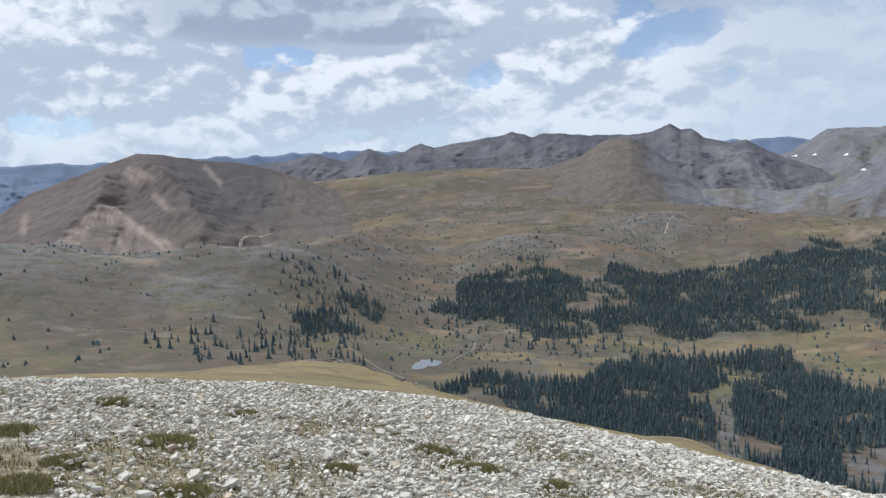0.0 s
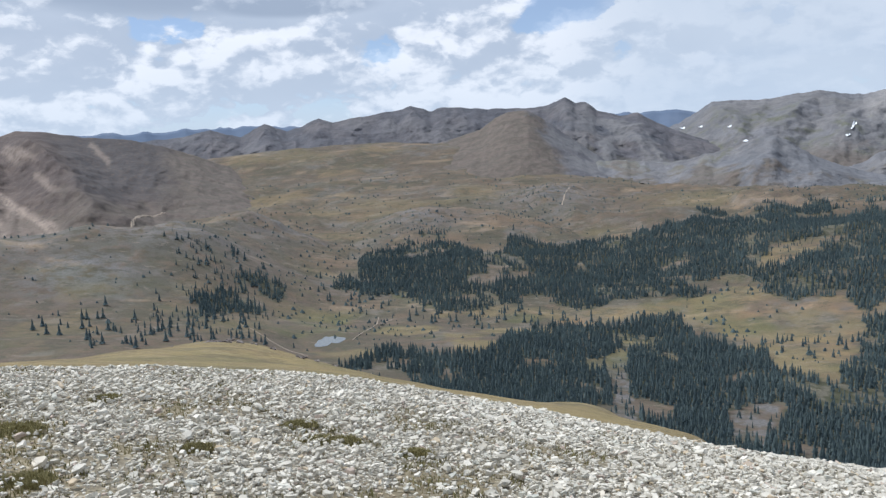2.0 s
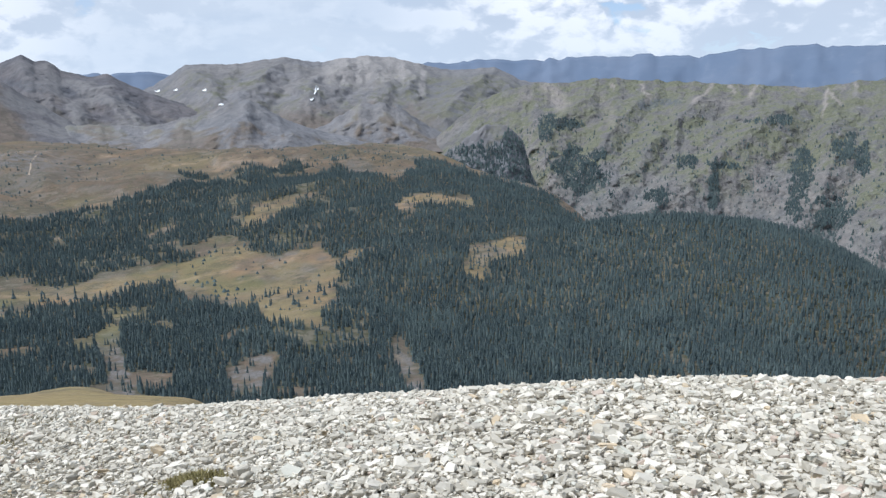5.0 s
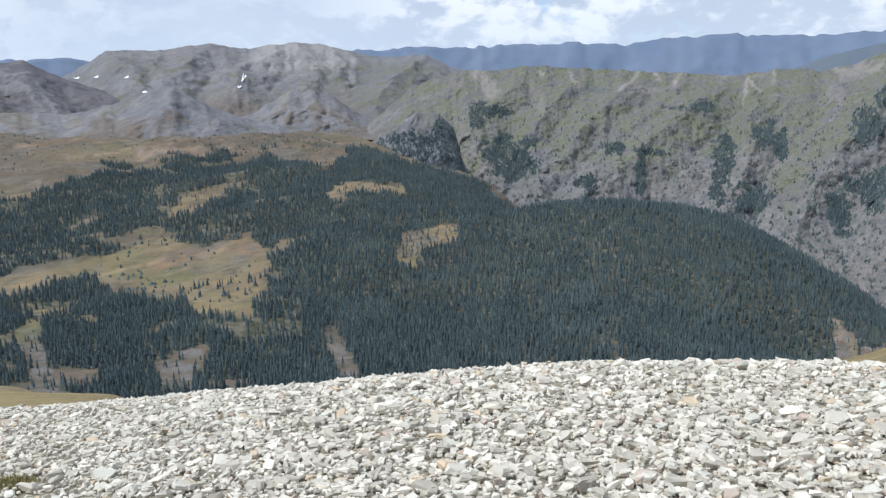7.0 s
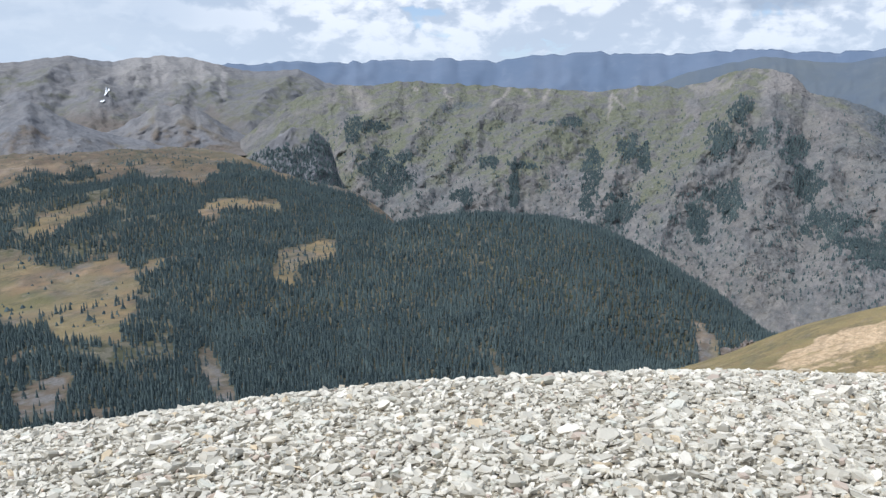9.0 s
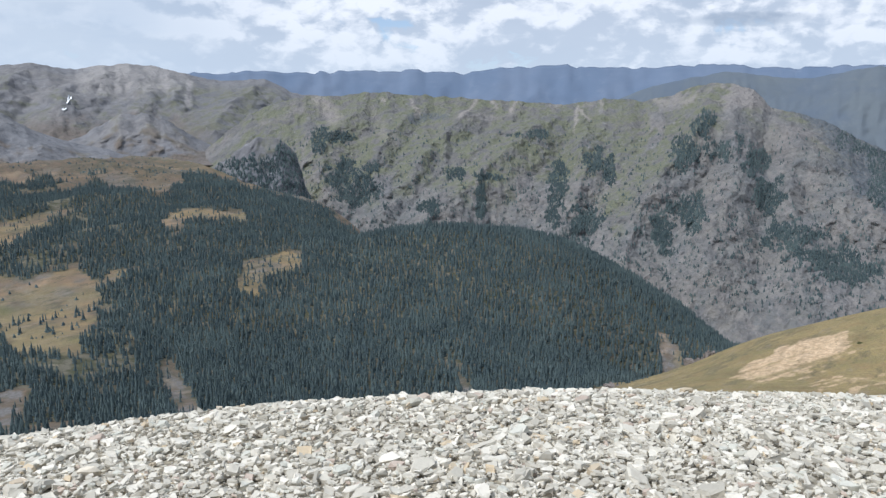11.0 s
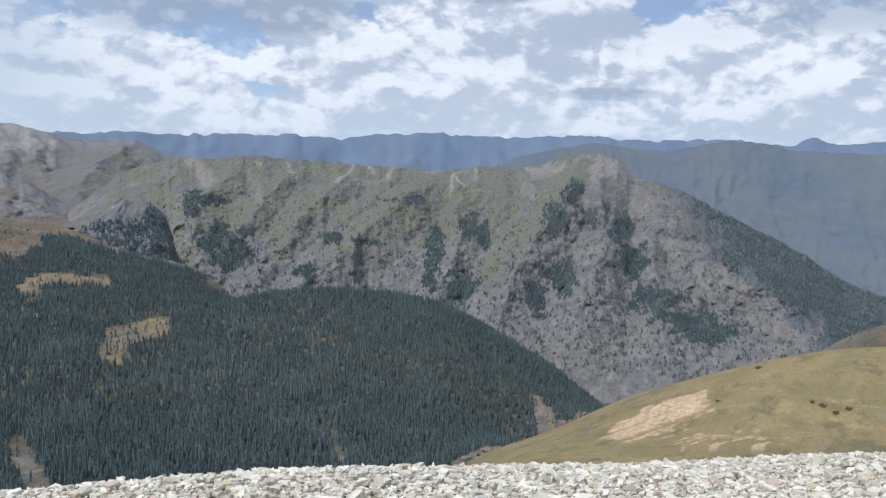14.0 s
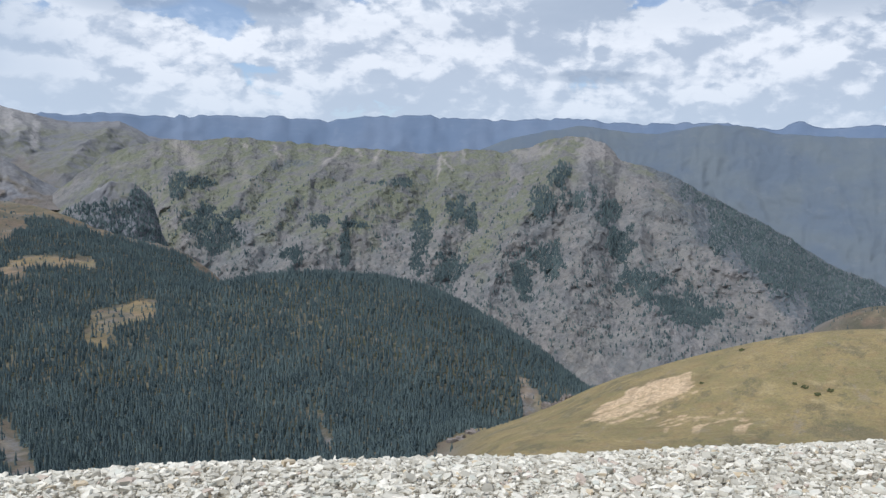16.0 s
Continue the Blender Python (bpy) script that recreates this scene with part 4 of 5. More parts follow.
def build_mountains():
    massif("mountain_west", "rounded russet scree mountain with a pale talus cone", M_WEST,
           [(-44, -3.5), (-33, -4.2), (-27.9, -2.43), (-26.3, -1.3), (-24, -0.44), (-22, 0.32), (-19.9, 1.06), (-18.2, 0.97), (-16.1, 0.57), (-13.6, 0.36),
            (-11.4, -0.15), (-9.2, -0.95), (-7, -1.8), (-4.5, -2.9), (-2, -4.2), (2, -6)], 2600, 1480, -8.0, power=1.5, spurs=44, freq=0.0036, seed=11, jag=0.02, cover=west_cover, step=0.14, relief=0.8,
           ribs=((((-19.9, 1.0), (-19.0, -0.4), (-17.8, -2.0), (-16.8, -3.6), (-16.0, -5.0)), 3.0, 130), (((-21.6, 0.3), (-22.2, -1.4), (-23.0, -3.0), (-24.5, -4.6)), 2.4, 90)))
    massif("mountain_ridge", "dark slate ridge with serrated summits behind a grassy dome", M_MAIN,
           [(-18, -0.6), (-12.9, 0.19), (-10.7, 0.28), (-8.4, 0.83), (-6.5, 0.2), (-4.9, 1.13), (-3.5, 0.48), (-1.3, 1.34), (-0.4, 1.02), (2, 1.41), (3.5, 1.67),
            (4.9, 1.94), (6.2, 1.58), (7.3, 1.79), (10, 1.58), (12.5, 1.55), (14, 1.62), (15.3, 2.16), (16, 1.75), (16.6, 1.82), (17.4, 1.24), (19, 0.83),
            (20, 0.94), (21.4, 0.18), (23.4, -0.66), (25.9, -1.3), (29, -2.6), (33, -4.0)], 3400, 2650, -4.2, power=1.1, crags=6.0, spurs=46, freq=0.0050, seed=23, jag=0.05, cover=main_cover, step=0.12, rows=130,
           ribs=((((-4.9, 1.1), (-4.4, 0.0), (-3.6, -1.2)), 1.8, 80), (((-1.3, 1.3), (-0.6, 0.2), (0.6, -0.9)), 2.2, 90), (((4.9, 1.9), (5.6, 0.6), (6.8, -0.6)), 2.2, 100), (((7.3, 1.75), (8.2, 0.8), (9.0, 0.2)), 1.6, 80),
                 (((15.3, 2.1), (15.6, 0.6), (17.0, -0.8), (17.8, -2.2)), 2.6, 110), (((16.6, 1.7), (18.4, 0.2), (20.4, -0.9), (21.6, -2.6)), 2.4, 110), (((20, 0.9), (22.4, -0.6), (24.4, -2.4)), 2.2, 90)))
    massif("tundra_shoulder", "brown grassy summit dome running out into grey talus", M_MAIN,
           [(1.0, -2.9), (5.0, -1.15), (7.2, -0.45), (9.5, 0.2), (10.6, 0.95), (11.4, 1.28), (12.7, 1.42), (13.5, 1.0), (14.5, 0.3), (15.6, -0.5), (17.0, -1.5), (18.6, -2.6), (20.5, -4.0)],
           2760, 2250, -3.7, power=0.85, spurs=24, freq=0.004, seed=29, jag=0.03, cover=tundra_cover, rows=70)
    massif("mountain_peak", "grey rocky peaks with pale cliffs, green slopes and snow patches", M_SNOWY,
           [(20, -0.6), (22.7, 0.15), (24.7, 1.47), (27.7, 1.49), (30.9, 1.87), (33, 1.45), (34.8, 1.7), (36.6, 1.95), (38.4, 1.68), (40.6, 1.19), (41.9, 0.87),
            (45, 0.97), (46.6, 0.17), (49.5, -0.3), (53, -1.4), (57, -4)], 3900, 2500, -6.0, power=1.25, crags=5.0, spurs=36, freq=0.0036, seed=37, jag=0.06, cover=snowy_cover, rows=150,
           ribs=((((24.7, 1.4), (25.4, 0.5), (26.4, -0.6), (27.0, -1.8)), 1.9, 150), (((27.7, 1.4), (27.4, 0.6), (28.4, -0.6)), 1.3, 110), (((30.9, 1.8), (30.2, 0.7), (28.8, -0.4), (27.8, -1.4)), 2.0, 170),
                 (((31.0, 1.8), (32.0, 0.8), (32.4, 0.0)), 1.4, 110), (((36.2, 1.9), (35.2, 0.9), (33.7, 0.1), (32.6, -0.9)), 1.8, 160), (((36.8, 1.9), (37.4, 0.6), (37.6, -0.3)), 1.1, 110),
                 (((38.4, 1.6), (39.2, 0.4), (39.6, -0.8)), 1.1, 110), (((45.0, 0.9), (43.6, -0.6), (42.4, -1.8), (41.4, -3.0)), 2.4, 170), (((45.3, 0.9), (46.6, -1.0), (47.4, -2.6)), 2.0, 120)))
    massif("rock_bluff", "low grey bluff under pale cliffs", M_SNOWY,
           [(32, -3.3), (34.5, -2.1), (35.7, -1.42), (37.2, -1.15), (38.7, -1.65), (40.2, -2.6), (41.5, -3.3)], 2900, 2600, -4.6, crags=8.0, spurs=40, freq=0.005, seed=45, jag=0.1, cover=knob_cover, rows=50)
    massif("rock_knob", "small grey rock knob above tundra", M_SNOWY,
           [(16.2, -3.2), (17.5, -2.1), (20, -2.2), (22, -2.4), (24, -2.0), (26.2, -1.55), (27.2, -1.0), (28.6, -0.75), (29.7, -1.4), (30.8, -2.16), (33.3, -2.97), (35.6, -3.6), (37.2, -4.0)], 2560, 2120, -5.2,
           crags=5.0, spurs=30, freq=0.005, seed=43, jag=0.07, cover=knob_cover, rows=80,
           ribs=((((28.6, -0.8), (28.2, -2.0), (27.0, -3.4)), 1.8, 70), (((29.2, -1.0), (30.6, -2.6), (31.4, -3.6)), 1.6, 70), (((22.5, -2.3), (23.4, -3.4)), 1.6, 50)))
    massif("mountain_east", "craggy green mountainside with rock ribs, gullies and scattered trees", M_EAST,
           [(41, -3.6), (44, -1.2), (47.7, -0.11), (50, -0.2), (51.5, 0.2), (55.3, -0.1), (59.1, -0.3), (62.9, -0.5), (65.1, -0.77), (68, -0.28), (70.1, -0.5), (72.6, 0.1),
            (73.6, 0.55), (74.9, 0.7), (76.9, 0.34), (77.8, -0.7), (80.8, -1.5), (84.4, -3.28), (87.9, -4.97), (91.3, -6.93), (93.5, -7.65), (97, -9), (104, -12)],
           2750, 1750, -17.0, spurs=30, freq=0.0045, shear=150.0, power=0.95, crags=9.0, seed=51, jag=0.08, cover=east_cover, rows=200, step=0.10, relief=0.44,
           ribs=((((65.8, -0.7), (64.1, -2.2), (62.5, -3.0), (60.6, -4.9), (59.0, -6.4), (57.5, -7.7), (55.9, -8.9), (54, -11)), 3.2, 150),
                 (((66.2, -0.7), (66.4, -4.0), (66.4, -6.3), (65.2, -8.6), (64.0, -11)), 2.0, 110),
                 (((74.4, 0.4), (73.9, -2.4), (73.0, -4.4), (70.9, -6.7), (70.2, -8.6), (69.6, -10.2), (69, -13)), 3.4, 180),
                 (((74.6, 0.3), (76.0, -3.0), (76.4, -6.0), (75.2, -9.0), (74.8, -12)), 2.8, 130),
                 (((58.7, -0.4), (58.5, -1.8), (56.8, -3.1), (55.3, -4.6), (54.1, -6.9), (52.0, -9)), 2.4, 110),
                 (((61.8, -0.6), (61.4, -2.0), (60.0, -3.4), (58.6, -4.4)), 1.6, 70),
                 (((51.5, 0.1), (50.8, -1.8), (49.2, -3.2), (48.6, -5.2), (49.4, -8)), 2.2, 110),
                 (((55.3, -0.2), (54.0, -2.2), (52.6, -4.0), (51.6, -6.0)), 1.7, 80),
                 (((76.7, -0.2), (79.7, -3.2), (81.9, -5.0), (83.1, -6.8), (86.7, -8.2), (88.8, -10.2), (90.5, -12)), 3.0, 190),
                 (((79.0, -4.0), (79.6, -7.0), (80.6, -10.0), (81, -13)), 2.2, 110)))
    massif("wooded_shoulder", "grey shoulder dark with spruce above the valley", M_SNOWY,
           [(40.4, -5.6), (42.3, -4.3), (43.4, -3.5), (44.4, -2.9), (45.6, -2.85), (46.3, -3.3), (47.0, -4.3), (47.5, -6.2), (48.3, -8.0)], 2080, 1880, -9.0, crags=6.0, spurs=30, freq=0.006,
           seed=57, jag=0.1, cover=shoulder_cover, rows=60)
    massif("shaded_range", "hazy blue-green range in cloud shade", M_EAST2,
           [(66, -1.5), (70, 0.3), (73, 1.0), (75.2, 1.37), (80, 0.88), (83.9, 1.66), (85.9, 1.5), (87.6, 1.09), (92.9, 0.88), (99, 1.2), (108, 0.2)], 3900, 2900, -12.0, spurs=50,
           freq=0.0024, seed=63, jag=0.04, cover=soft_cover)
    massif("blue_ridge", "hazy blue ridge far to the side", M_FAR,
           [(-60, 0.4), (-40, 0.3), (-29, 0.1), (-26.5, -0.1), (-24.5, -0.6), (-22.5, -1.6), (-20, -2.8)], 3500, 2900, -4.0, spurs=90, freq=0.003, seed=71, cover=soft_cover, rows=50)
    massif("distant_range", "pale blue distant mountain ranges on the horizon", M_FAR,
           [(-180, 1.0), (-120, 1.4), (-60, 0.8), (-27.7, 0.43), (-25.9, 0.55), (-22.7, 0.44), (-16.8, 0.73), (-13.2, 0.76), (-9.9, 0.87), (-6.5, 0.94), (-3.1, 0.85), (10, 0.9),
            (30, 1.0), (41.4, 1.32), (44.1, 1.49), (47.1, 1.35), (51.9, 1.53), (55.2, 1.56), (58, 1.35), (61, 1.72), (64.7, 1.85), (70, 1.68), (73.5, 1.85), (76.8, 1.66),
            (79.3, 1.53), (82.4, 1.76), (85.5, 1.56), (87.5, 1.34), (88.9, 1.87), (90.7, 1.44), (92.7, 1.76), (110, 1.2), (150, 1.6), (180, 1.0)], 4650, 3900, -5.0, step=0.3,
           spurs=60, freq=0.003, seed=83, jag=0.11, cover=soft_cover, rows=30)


build_mountains()


# ---------- trees ----------
def spruce_shape(tiers, sides, rng):
    """a narrow spruce crown one metre high: ragged skirts of boughs, one above the other"""
    v, f = [], []
    for k in range(tiers):
        z0 = 0.06 + 0.90 * k / tiers
        z1 = min(1.0, z0 + 1.75 * 0.94 / tiers)
        rad = 0.155 * (1 - 0.86 * (k / tiers) ** 0.9) * rng.uniform(0.85, 1.15)
        n = len(v)
        turn, lean = rng.uniform(0, 6.28), rng.uniform(-0.012, 0.012)
        for i in range(sides):
            a = turn + i * 6.2832 / sides
            q = rad * rng.uniform(0.62, 1.25)
            v.append((q * math.cos(a) + lean, q * math.sin(a), z0 + rng.uniform(-0.03, 0.03)))
        v.append((lean, lean, z1))
        f += [(n + i, n + (i + 1) % sides, n + sides) for i in range(sides)]
    return np.array(v), np.array(f)


def joined(shapes, which, pos, size, turn):
    """many copies of a few shapes as one pair of arrays"""
    V, F, base = [], [], 0
    for k, (sv, sf) in enumerate(shapes):
        m = np.where(which == k)[0]
        if not len(m):
            continue
        c, s = np.cos(turn[m])[:, None], np.sin(turn[m])[:, None]
        x, y, z = sv[:, 0][None] * size[m, 0:1], sv[:, 1][None] * size[m, 0:1], sv[:, 2][None] * size[m, 1:2]
        P = np.stack([x * c - y * s, x * s + y * c, z], -1) + pos[m][:, None, :]
        V.append(P.reshape(-1, 3))
        F.append((sf[None] + (base + np.arange(len(m)) * len(sv))[:, None, None]).reshape(-1, 3))
        base += len(m) * len(sv)
    return np.vstack(V), np.vstack(F)


def spread(r0, r1, a0, a1, gap, rng):
    """jittered points of the plan in a ring sector"""
    x1 = r1
    g = np.arange(-x1, x1, gap)
    X, Y = np.meshgrid(g, g, indexing="ij")
    X = X + rng.uniform(-0.48, 0.48, X.shape) * gap
    Y = Y + rng.uniform(-0.48, 0.48, Y.shape) * gap
    r, az = np.hypot(X, Y), np.degrees(np.arctan2(X, Y))
    k = (r > r0) & (r < r1) & (az > a0) & (az < a1)
    return X[k], Y[k], az[k], r[k]


def forest(name, label, r0, r1, gap, tiers, sides, seed, tall):
    rng = np.random.RandomState(seed)
    pick = random.Random(seed)
    x, y, az, r = spread(r0, r1, -14, 97, gap, rng)
    dense = in_wood(az, r, x, y)
    thin = (fbm(x / 60, y / 60, 4, 64) > 0.62) & (az < 36)
    stray = (fbm(x / 90, y / 90, 4, 65) > 0.35) & (rng.rand(len(x)) < 0.030) & (r < 1250)
    shrub = (r > 1500) & (fbm(x / 120, y / 120, 4, 66) > 0.05) & (rng.rand(len(x)) < 0.045) & (az > 3) & (az < 45)
    shrub |= (az > 83.5) & (r > 840) & (r < 1060) & (rng.rand(len(x)) < 0.12)
    stray |= inside(az, r, [(-12, 1200), (-9, 1180), (-5.5, 1130), (-5, 960), (-8.5, 880), (-14, 800), (-17, 780), (-16, 860), (-11, 960)]) & (rng.rand(len(x)) < 0.10)
    for g in GLADES:
        stray |= inside(az, r, g) & (rng.rand(len(x)) < 0.09)
    k = (dense & ~(thin & (rng.rand(len(x)) < 0.8))) | stray | shrub
    small = ~dense[k]
    x, y = x[k], y[k]
    h = tall * rng.uniform(0.55, 1.25, len(x)) * np.where(small, np.where((np.hypot(x, y) > 1480) | (x > 9 * y), 0.40, 0.72), 1.0)
    wide = h * rng.uniform(0.85, 1.35, len(x))
    pos = np.stack([x, y, ground_at(x, y) - 0.3], -1)
    shapes = [spruce_shape(tiers, sides, pick) for _ in range(6)]
    V, F = joined(shapes, rng.randint(0, 6, len(x)), pos, np.stack([wide, h], 1), rng.uniform(0, 6.28, len(x)))
    me = mesh_of(name, V, F)
    me.materials.append(M_SPRUCE)
    tagged(new(name, me), label, "forest", kind="stuff")


forest("spruce_forest_near", "dense dark green spruce forest on the lower valley slope", 470, 860, 4.3, 5, 5, 301, 10.0)
forest("spruce_forest_far", "dark green spruce forest across the valley with gaps and glades", 860, 1950, 5.1, 3, 5, 302, 10.0)


# stands of trees on the mountainsides: heading, height, half width and half height in degrees
STANDS = ((48.4, -3.2, 0.6, 0.8), (49.5, -2.9, 1.0, 0.3), (50.6, -5.8, 1.5, 1.1), (51.8, -5.0, 0.9, 0.5), (51.2, -6.8, 0.8, 0.9), (59.5, -7.2, 0.35, 1.3), (64.8, -6.2, 0.5, 1.7), (64.3, -7.9, 0.5, 0.9),
          (67.2, -4.5, 0.8, 0.7), (68.0, -5.2, 0.5, 0.8), (66.5, -8.6, 0.9, 1.0), (73.6, -7.6, 0.7, 1.2), (71.9, -8.9, 0.7, 1.2), (72.9, -3.9, 0.8, 0.9), (74.0, -2.0, 0.5, 0.9), (75.4, -3.6, 1.0, 0.7),
          (78.2, -6.6, 0.8, 1.2), (77.2, -4.2, 0.7, 0.8), (79.5, -9.0, 1.6, 0.8), (82.5, -10.5, 2.2, 1.0), (62.9, -2.7, 1.3, 0.22), (60.0, -5.6, 0.9, 0.22), (57.6, -5.4, 0.6, 0.4), (56.0, -7.8, 0.6, 0.7))


def on_massif(name, ca, ce):
    """plan distance and height of places on a mountainside given by heading and height in degrees"""
    az, R, Z, el, s, ridge = MASSIF[name]
    i = np.clip(np.round((ca - az[0]) / (az[1] - az[0])).astype(int), 0, len(az) - 1)
    r, z = np.zeros(len(ca)), np.zeros(len(ca))
    top = len(s) - 3
    for c in np.unique(i):
        k = i == c
        e = np.maximum.accumulate(el[c, :top] + np.arange(top) * 1e-6)
        r[k], z[k] = np.interp(ce[k], e, R[c, :top]), np.interp(ce[k], e, Z[c, :top])
    return r, z, el[i, top - 1]


def slope_trees():
    """dark clumps of spruce in the gullies and on the ledges of the mountainsides"""
    rng = np.random.RandomState(77)
    pick = random.Random(77)
    n = 190000
    ca, ce = rng.uniform(45, 97, n), rng.uniform(-14, -0.6, n)
    nz, fine_nz = fbm(ca * 0.9, ce * 0.9, 4, 98), fbm(ca * 3.0, ce * 3.0, 4, 99)
    blot = fbm(ca * 1.7 + 5, ce * 1.7, 4, 103, 0.6)
    p = 0.022 * smooth(-1.5, -4.0, ce) + 0.20 * smooth(0.35, 0.8, fine_nz + 0.25 * nz) * smooth(-3.0, -7.5, ce + 2.0 * smooth(70, 74, ca))
    for a0, e0, wa, we in STANDS:
        p = np.maximum(p, 0.95 * smooth(1.25, 0.7, np.hypot((ca - a0) / wa, (ce - e0) / we) + 0.75 * blot))
    flank = ca - np.interp(-ce, [0.9, 2.4, 4.6, 6.1, 7.5, 8.9, 10.2, 12], [80.6, 82.1, 83.3, 84.1, 86.6, 88.4, 89.8, 91])
    p = np.maximum(p, 0.75 * smooth(-0.3, 0.9, flank + 1.2 * nz))
    k = rng.rand(n) < p
    sa, se = rng.uniform(41, 49, 9000), rng.uniform(-8.5, -2.7, 9000)
    inner = rng.rand(9000) < 0.5 * smooth(0.2, -0.3, (se + 4.1 - 1.3 * smooth(44.6, 46.6, sa)) + 0.5 * fbm(sa * 2, se * 2, 4, 101))
    V, F, base = [], [], 0
    for name, qa, qe in (("mountain_east", ca[k], ce[k]), ("wooded_shoulder", sa[inner], se[inner])):
        r, z, lid = on_massif(name, qa, qe)
        ok = qe < lid - 0.1
        qa, r, z = qa[ok], r[ok], z[ok]
        x, y = polar(qa, r)
        h = 8 * rng.uniform(0.5, 1.3, len(x))
        shapes = [spruce_shape(2, 5, pick) for _ in range(4)]
        v, f = joined(shapes, rng.randint(0, 4, len(x)), np.stack([x, y, z - 1], -1), np.stack([h * 1.7, h], 1), rng.uniform(0, 6.28, len(x)))
        V.append(v)
        F.append(f + base)
        base += len(v)
    me = mesh_of("mountainside_spruces", np.vstack(V), np.vstack(F))
    me.materials.append(M_SPRUCE)
    tagged(new("mountainside_spruces", me), "scattered dark spruce clumps among rock ribs", "forest", kind="stuff")


slope_trees()


def krummholz():
    """wind-stunted spruce mats dotted over the high tundra, thicker above the tree line"""
    rng = np.random.RandomState(91)
    pick = random.Random(91)
    x, y, az, r = spread(780, 2350, -30, 47, 9.5, rng)
    p = 0.05 + 0.42 * smooth(0.05, 0.6, fbm(x / 130, y / 130, 4, 66)) * smooth(2350, 1500, r) * (0.35 + 0.65 * smooth(-8, 6, az))
    k = (rng.rand(len(x)) < p) & ~in_wood(az, r, x, y)
    x, y = x[k], y[k]
    h = 3.4 * rng.uniform(0.5, 1.5, len(x))
    V, F = joined([spruce_shape(2, 5, pick) for _ in range(4)], rng.randint(0, 4, len(x)), np.stack([x, y, ground_at(x, y) - 0.3], -1),
                  np.stack([h * rng.uniform(2.0, 4.5, len(x)), h], 1), rng.uniform(0, 6.28, len(x)))
    me = mesh_of("stunted_spruces", V, F)
    me.materials.append(M_SPRUCE)
    tagged(new("stunted_spruces", me), "low dark spruce mats dotted over brown tundra", "shrubs", kind="stuff")


krummholz()


def part(name, me, material, parent, label=""):
    ob = new(name, me)
    if material:
        me.materials.append(material)
    ob.parent = parent
    if label:
        ob["label"] = label
    return ob


def trunk_mesh(h):
    v, f = [], []
    for k, (z, r) in enumerate(((-0.6, 0.022), (0.15 * h, 0.018), (0.6 * h, 0.010), (0.97 * h, 0.002))):
        v += [(r * h * math.cos(i * 1.0472), r * h * math.sin(i * 1.0472), z) for i in range(6)]
    for k in range(3):
        f += [(k * 6 + i, k * 6 + (i + 1) % 6, k * 6 + 6 + (i + 1) % 6, k * 6 + 6 + i) for i in range(6)]
    return mesh_of("trunk", np.array(v), f)


def single_spruces():
    """the trees that stand apart on the valley floor and the slope beyond it"""
    rng = np.random.RandomState(5)
    pick = random.Random(5)
    protos = []
    for h in (7.0, 9.0, 11.5):
        e = new("spruce_tree")
        v, f = spruce_shape(8, 9, pick)
        part("crown", mesh_of("crown", v * np.array([h * 1.45, h * 1.45, h]), f), M_SPRUCE, e, "dark green needled crown")
        part("trunk", trunk_mesh(h), M_BARK, e, "thin grey-brown trunk")
        tagged(e, "lone dark green spruce on the open valley floor", "tree", group="lone spruces in the valley")
        protos.append(e)
    spots = []
    zones = [(-17, -9, 760, 860, 40), (-13, -6, 860, 1010, 45), (-21, -14, 840, 960, 16), (-11, -5, 1060, 1190, 46), (-2, 4, 1020, 1260, 36), (4, 10, 930, 1030, 22),
             (10, 20, 960, 1050, 30), (-8, -5, 790, 830, 8), (28, 34, 830, 960, 22), (43, 46.5, 1000, 1120, 10)]
    for a0, a1, r0, r1, n in zones:
        for _ in range(n):
            spots.append((rng.uniform(a0, a1), rng.uniform(r0, r1)))
    for i, (a, r) in enumerate(spots):
        x, y = polar(a, r)
        m = pose(x, y, float(ground_at(x, y)) - 0.1, 0, 0, rng.uniform(0, 360))
        if i < 3:
            protos[i].matrix_basis = m
        else:
            copy_thing(protos[rng.randint(0, 3)], m)


single_spruces()


# ---------- pond, tracks, snow ----------
def build_pond():
    n = 56
    a = np.linspace(0, 2 * np.pi, n, endpoint=False)
    r = 1 + 0.30 * np.sin(2 * a + 0.7) + 0.18 * np.sin(3 * a + 2.0) + 0.08 * np.sin(7 * a)
    x, y = -21 + 12 * r * np.cos(a), 853 + 22 * r * np.sin(a)
    z = float(ground_at(-21, 853)) + 0.25
    v = np.vstack([np.stack([x, y, np.full(n, z)], 1), np.stack([x * 1.0, y, np.full(n, z - 1.5)], 1), [[-21, 853, z]]])
    f = [(i, (i + 1) % n, 2 * n) for i in range(n)] + [(n + i, n + (i + 1) % n, (i + 1) % n) for i in range(n)]
    me = mesh_of("water", v, f)
    me.materials.append(M_WATER)
    tagged(new("water", me), "small grey pond on the green valley floor", "pond", kind="structure")


build_pond()


def top_at(x, y):
    """height of the ground or, where it rises above it, of the western mountain's foot"""
    g = ground_at(x, y)
    az, R, Z, el, s, ridge = MASSIF["mountain_west"]
    a, r = np.degrees(np.arctan2(x, y)), np.hypot(x, y)
    out = np.array(g, float)
    for k in np.ndindex(out.shape):
        c = int(round((a[k] - az[0]) / (az[1] - az[0])))
        if 0 <= c < len(az):
            out[k] = max(out[k], float(np.interp(r[k], R[c, :100], Z[c, :100])))
    return out


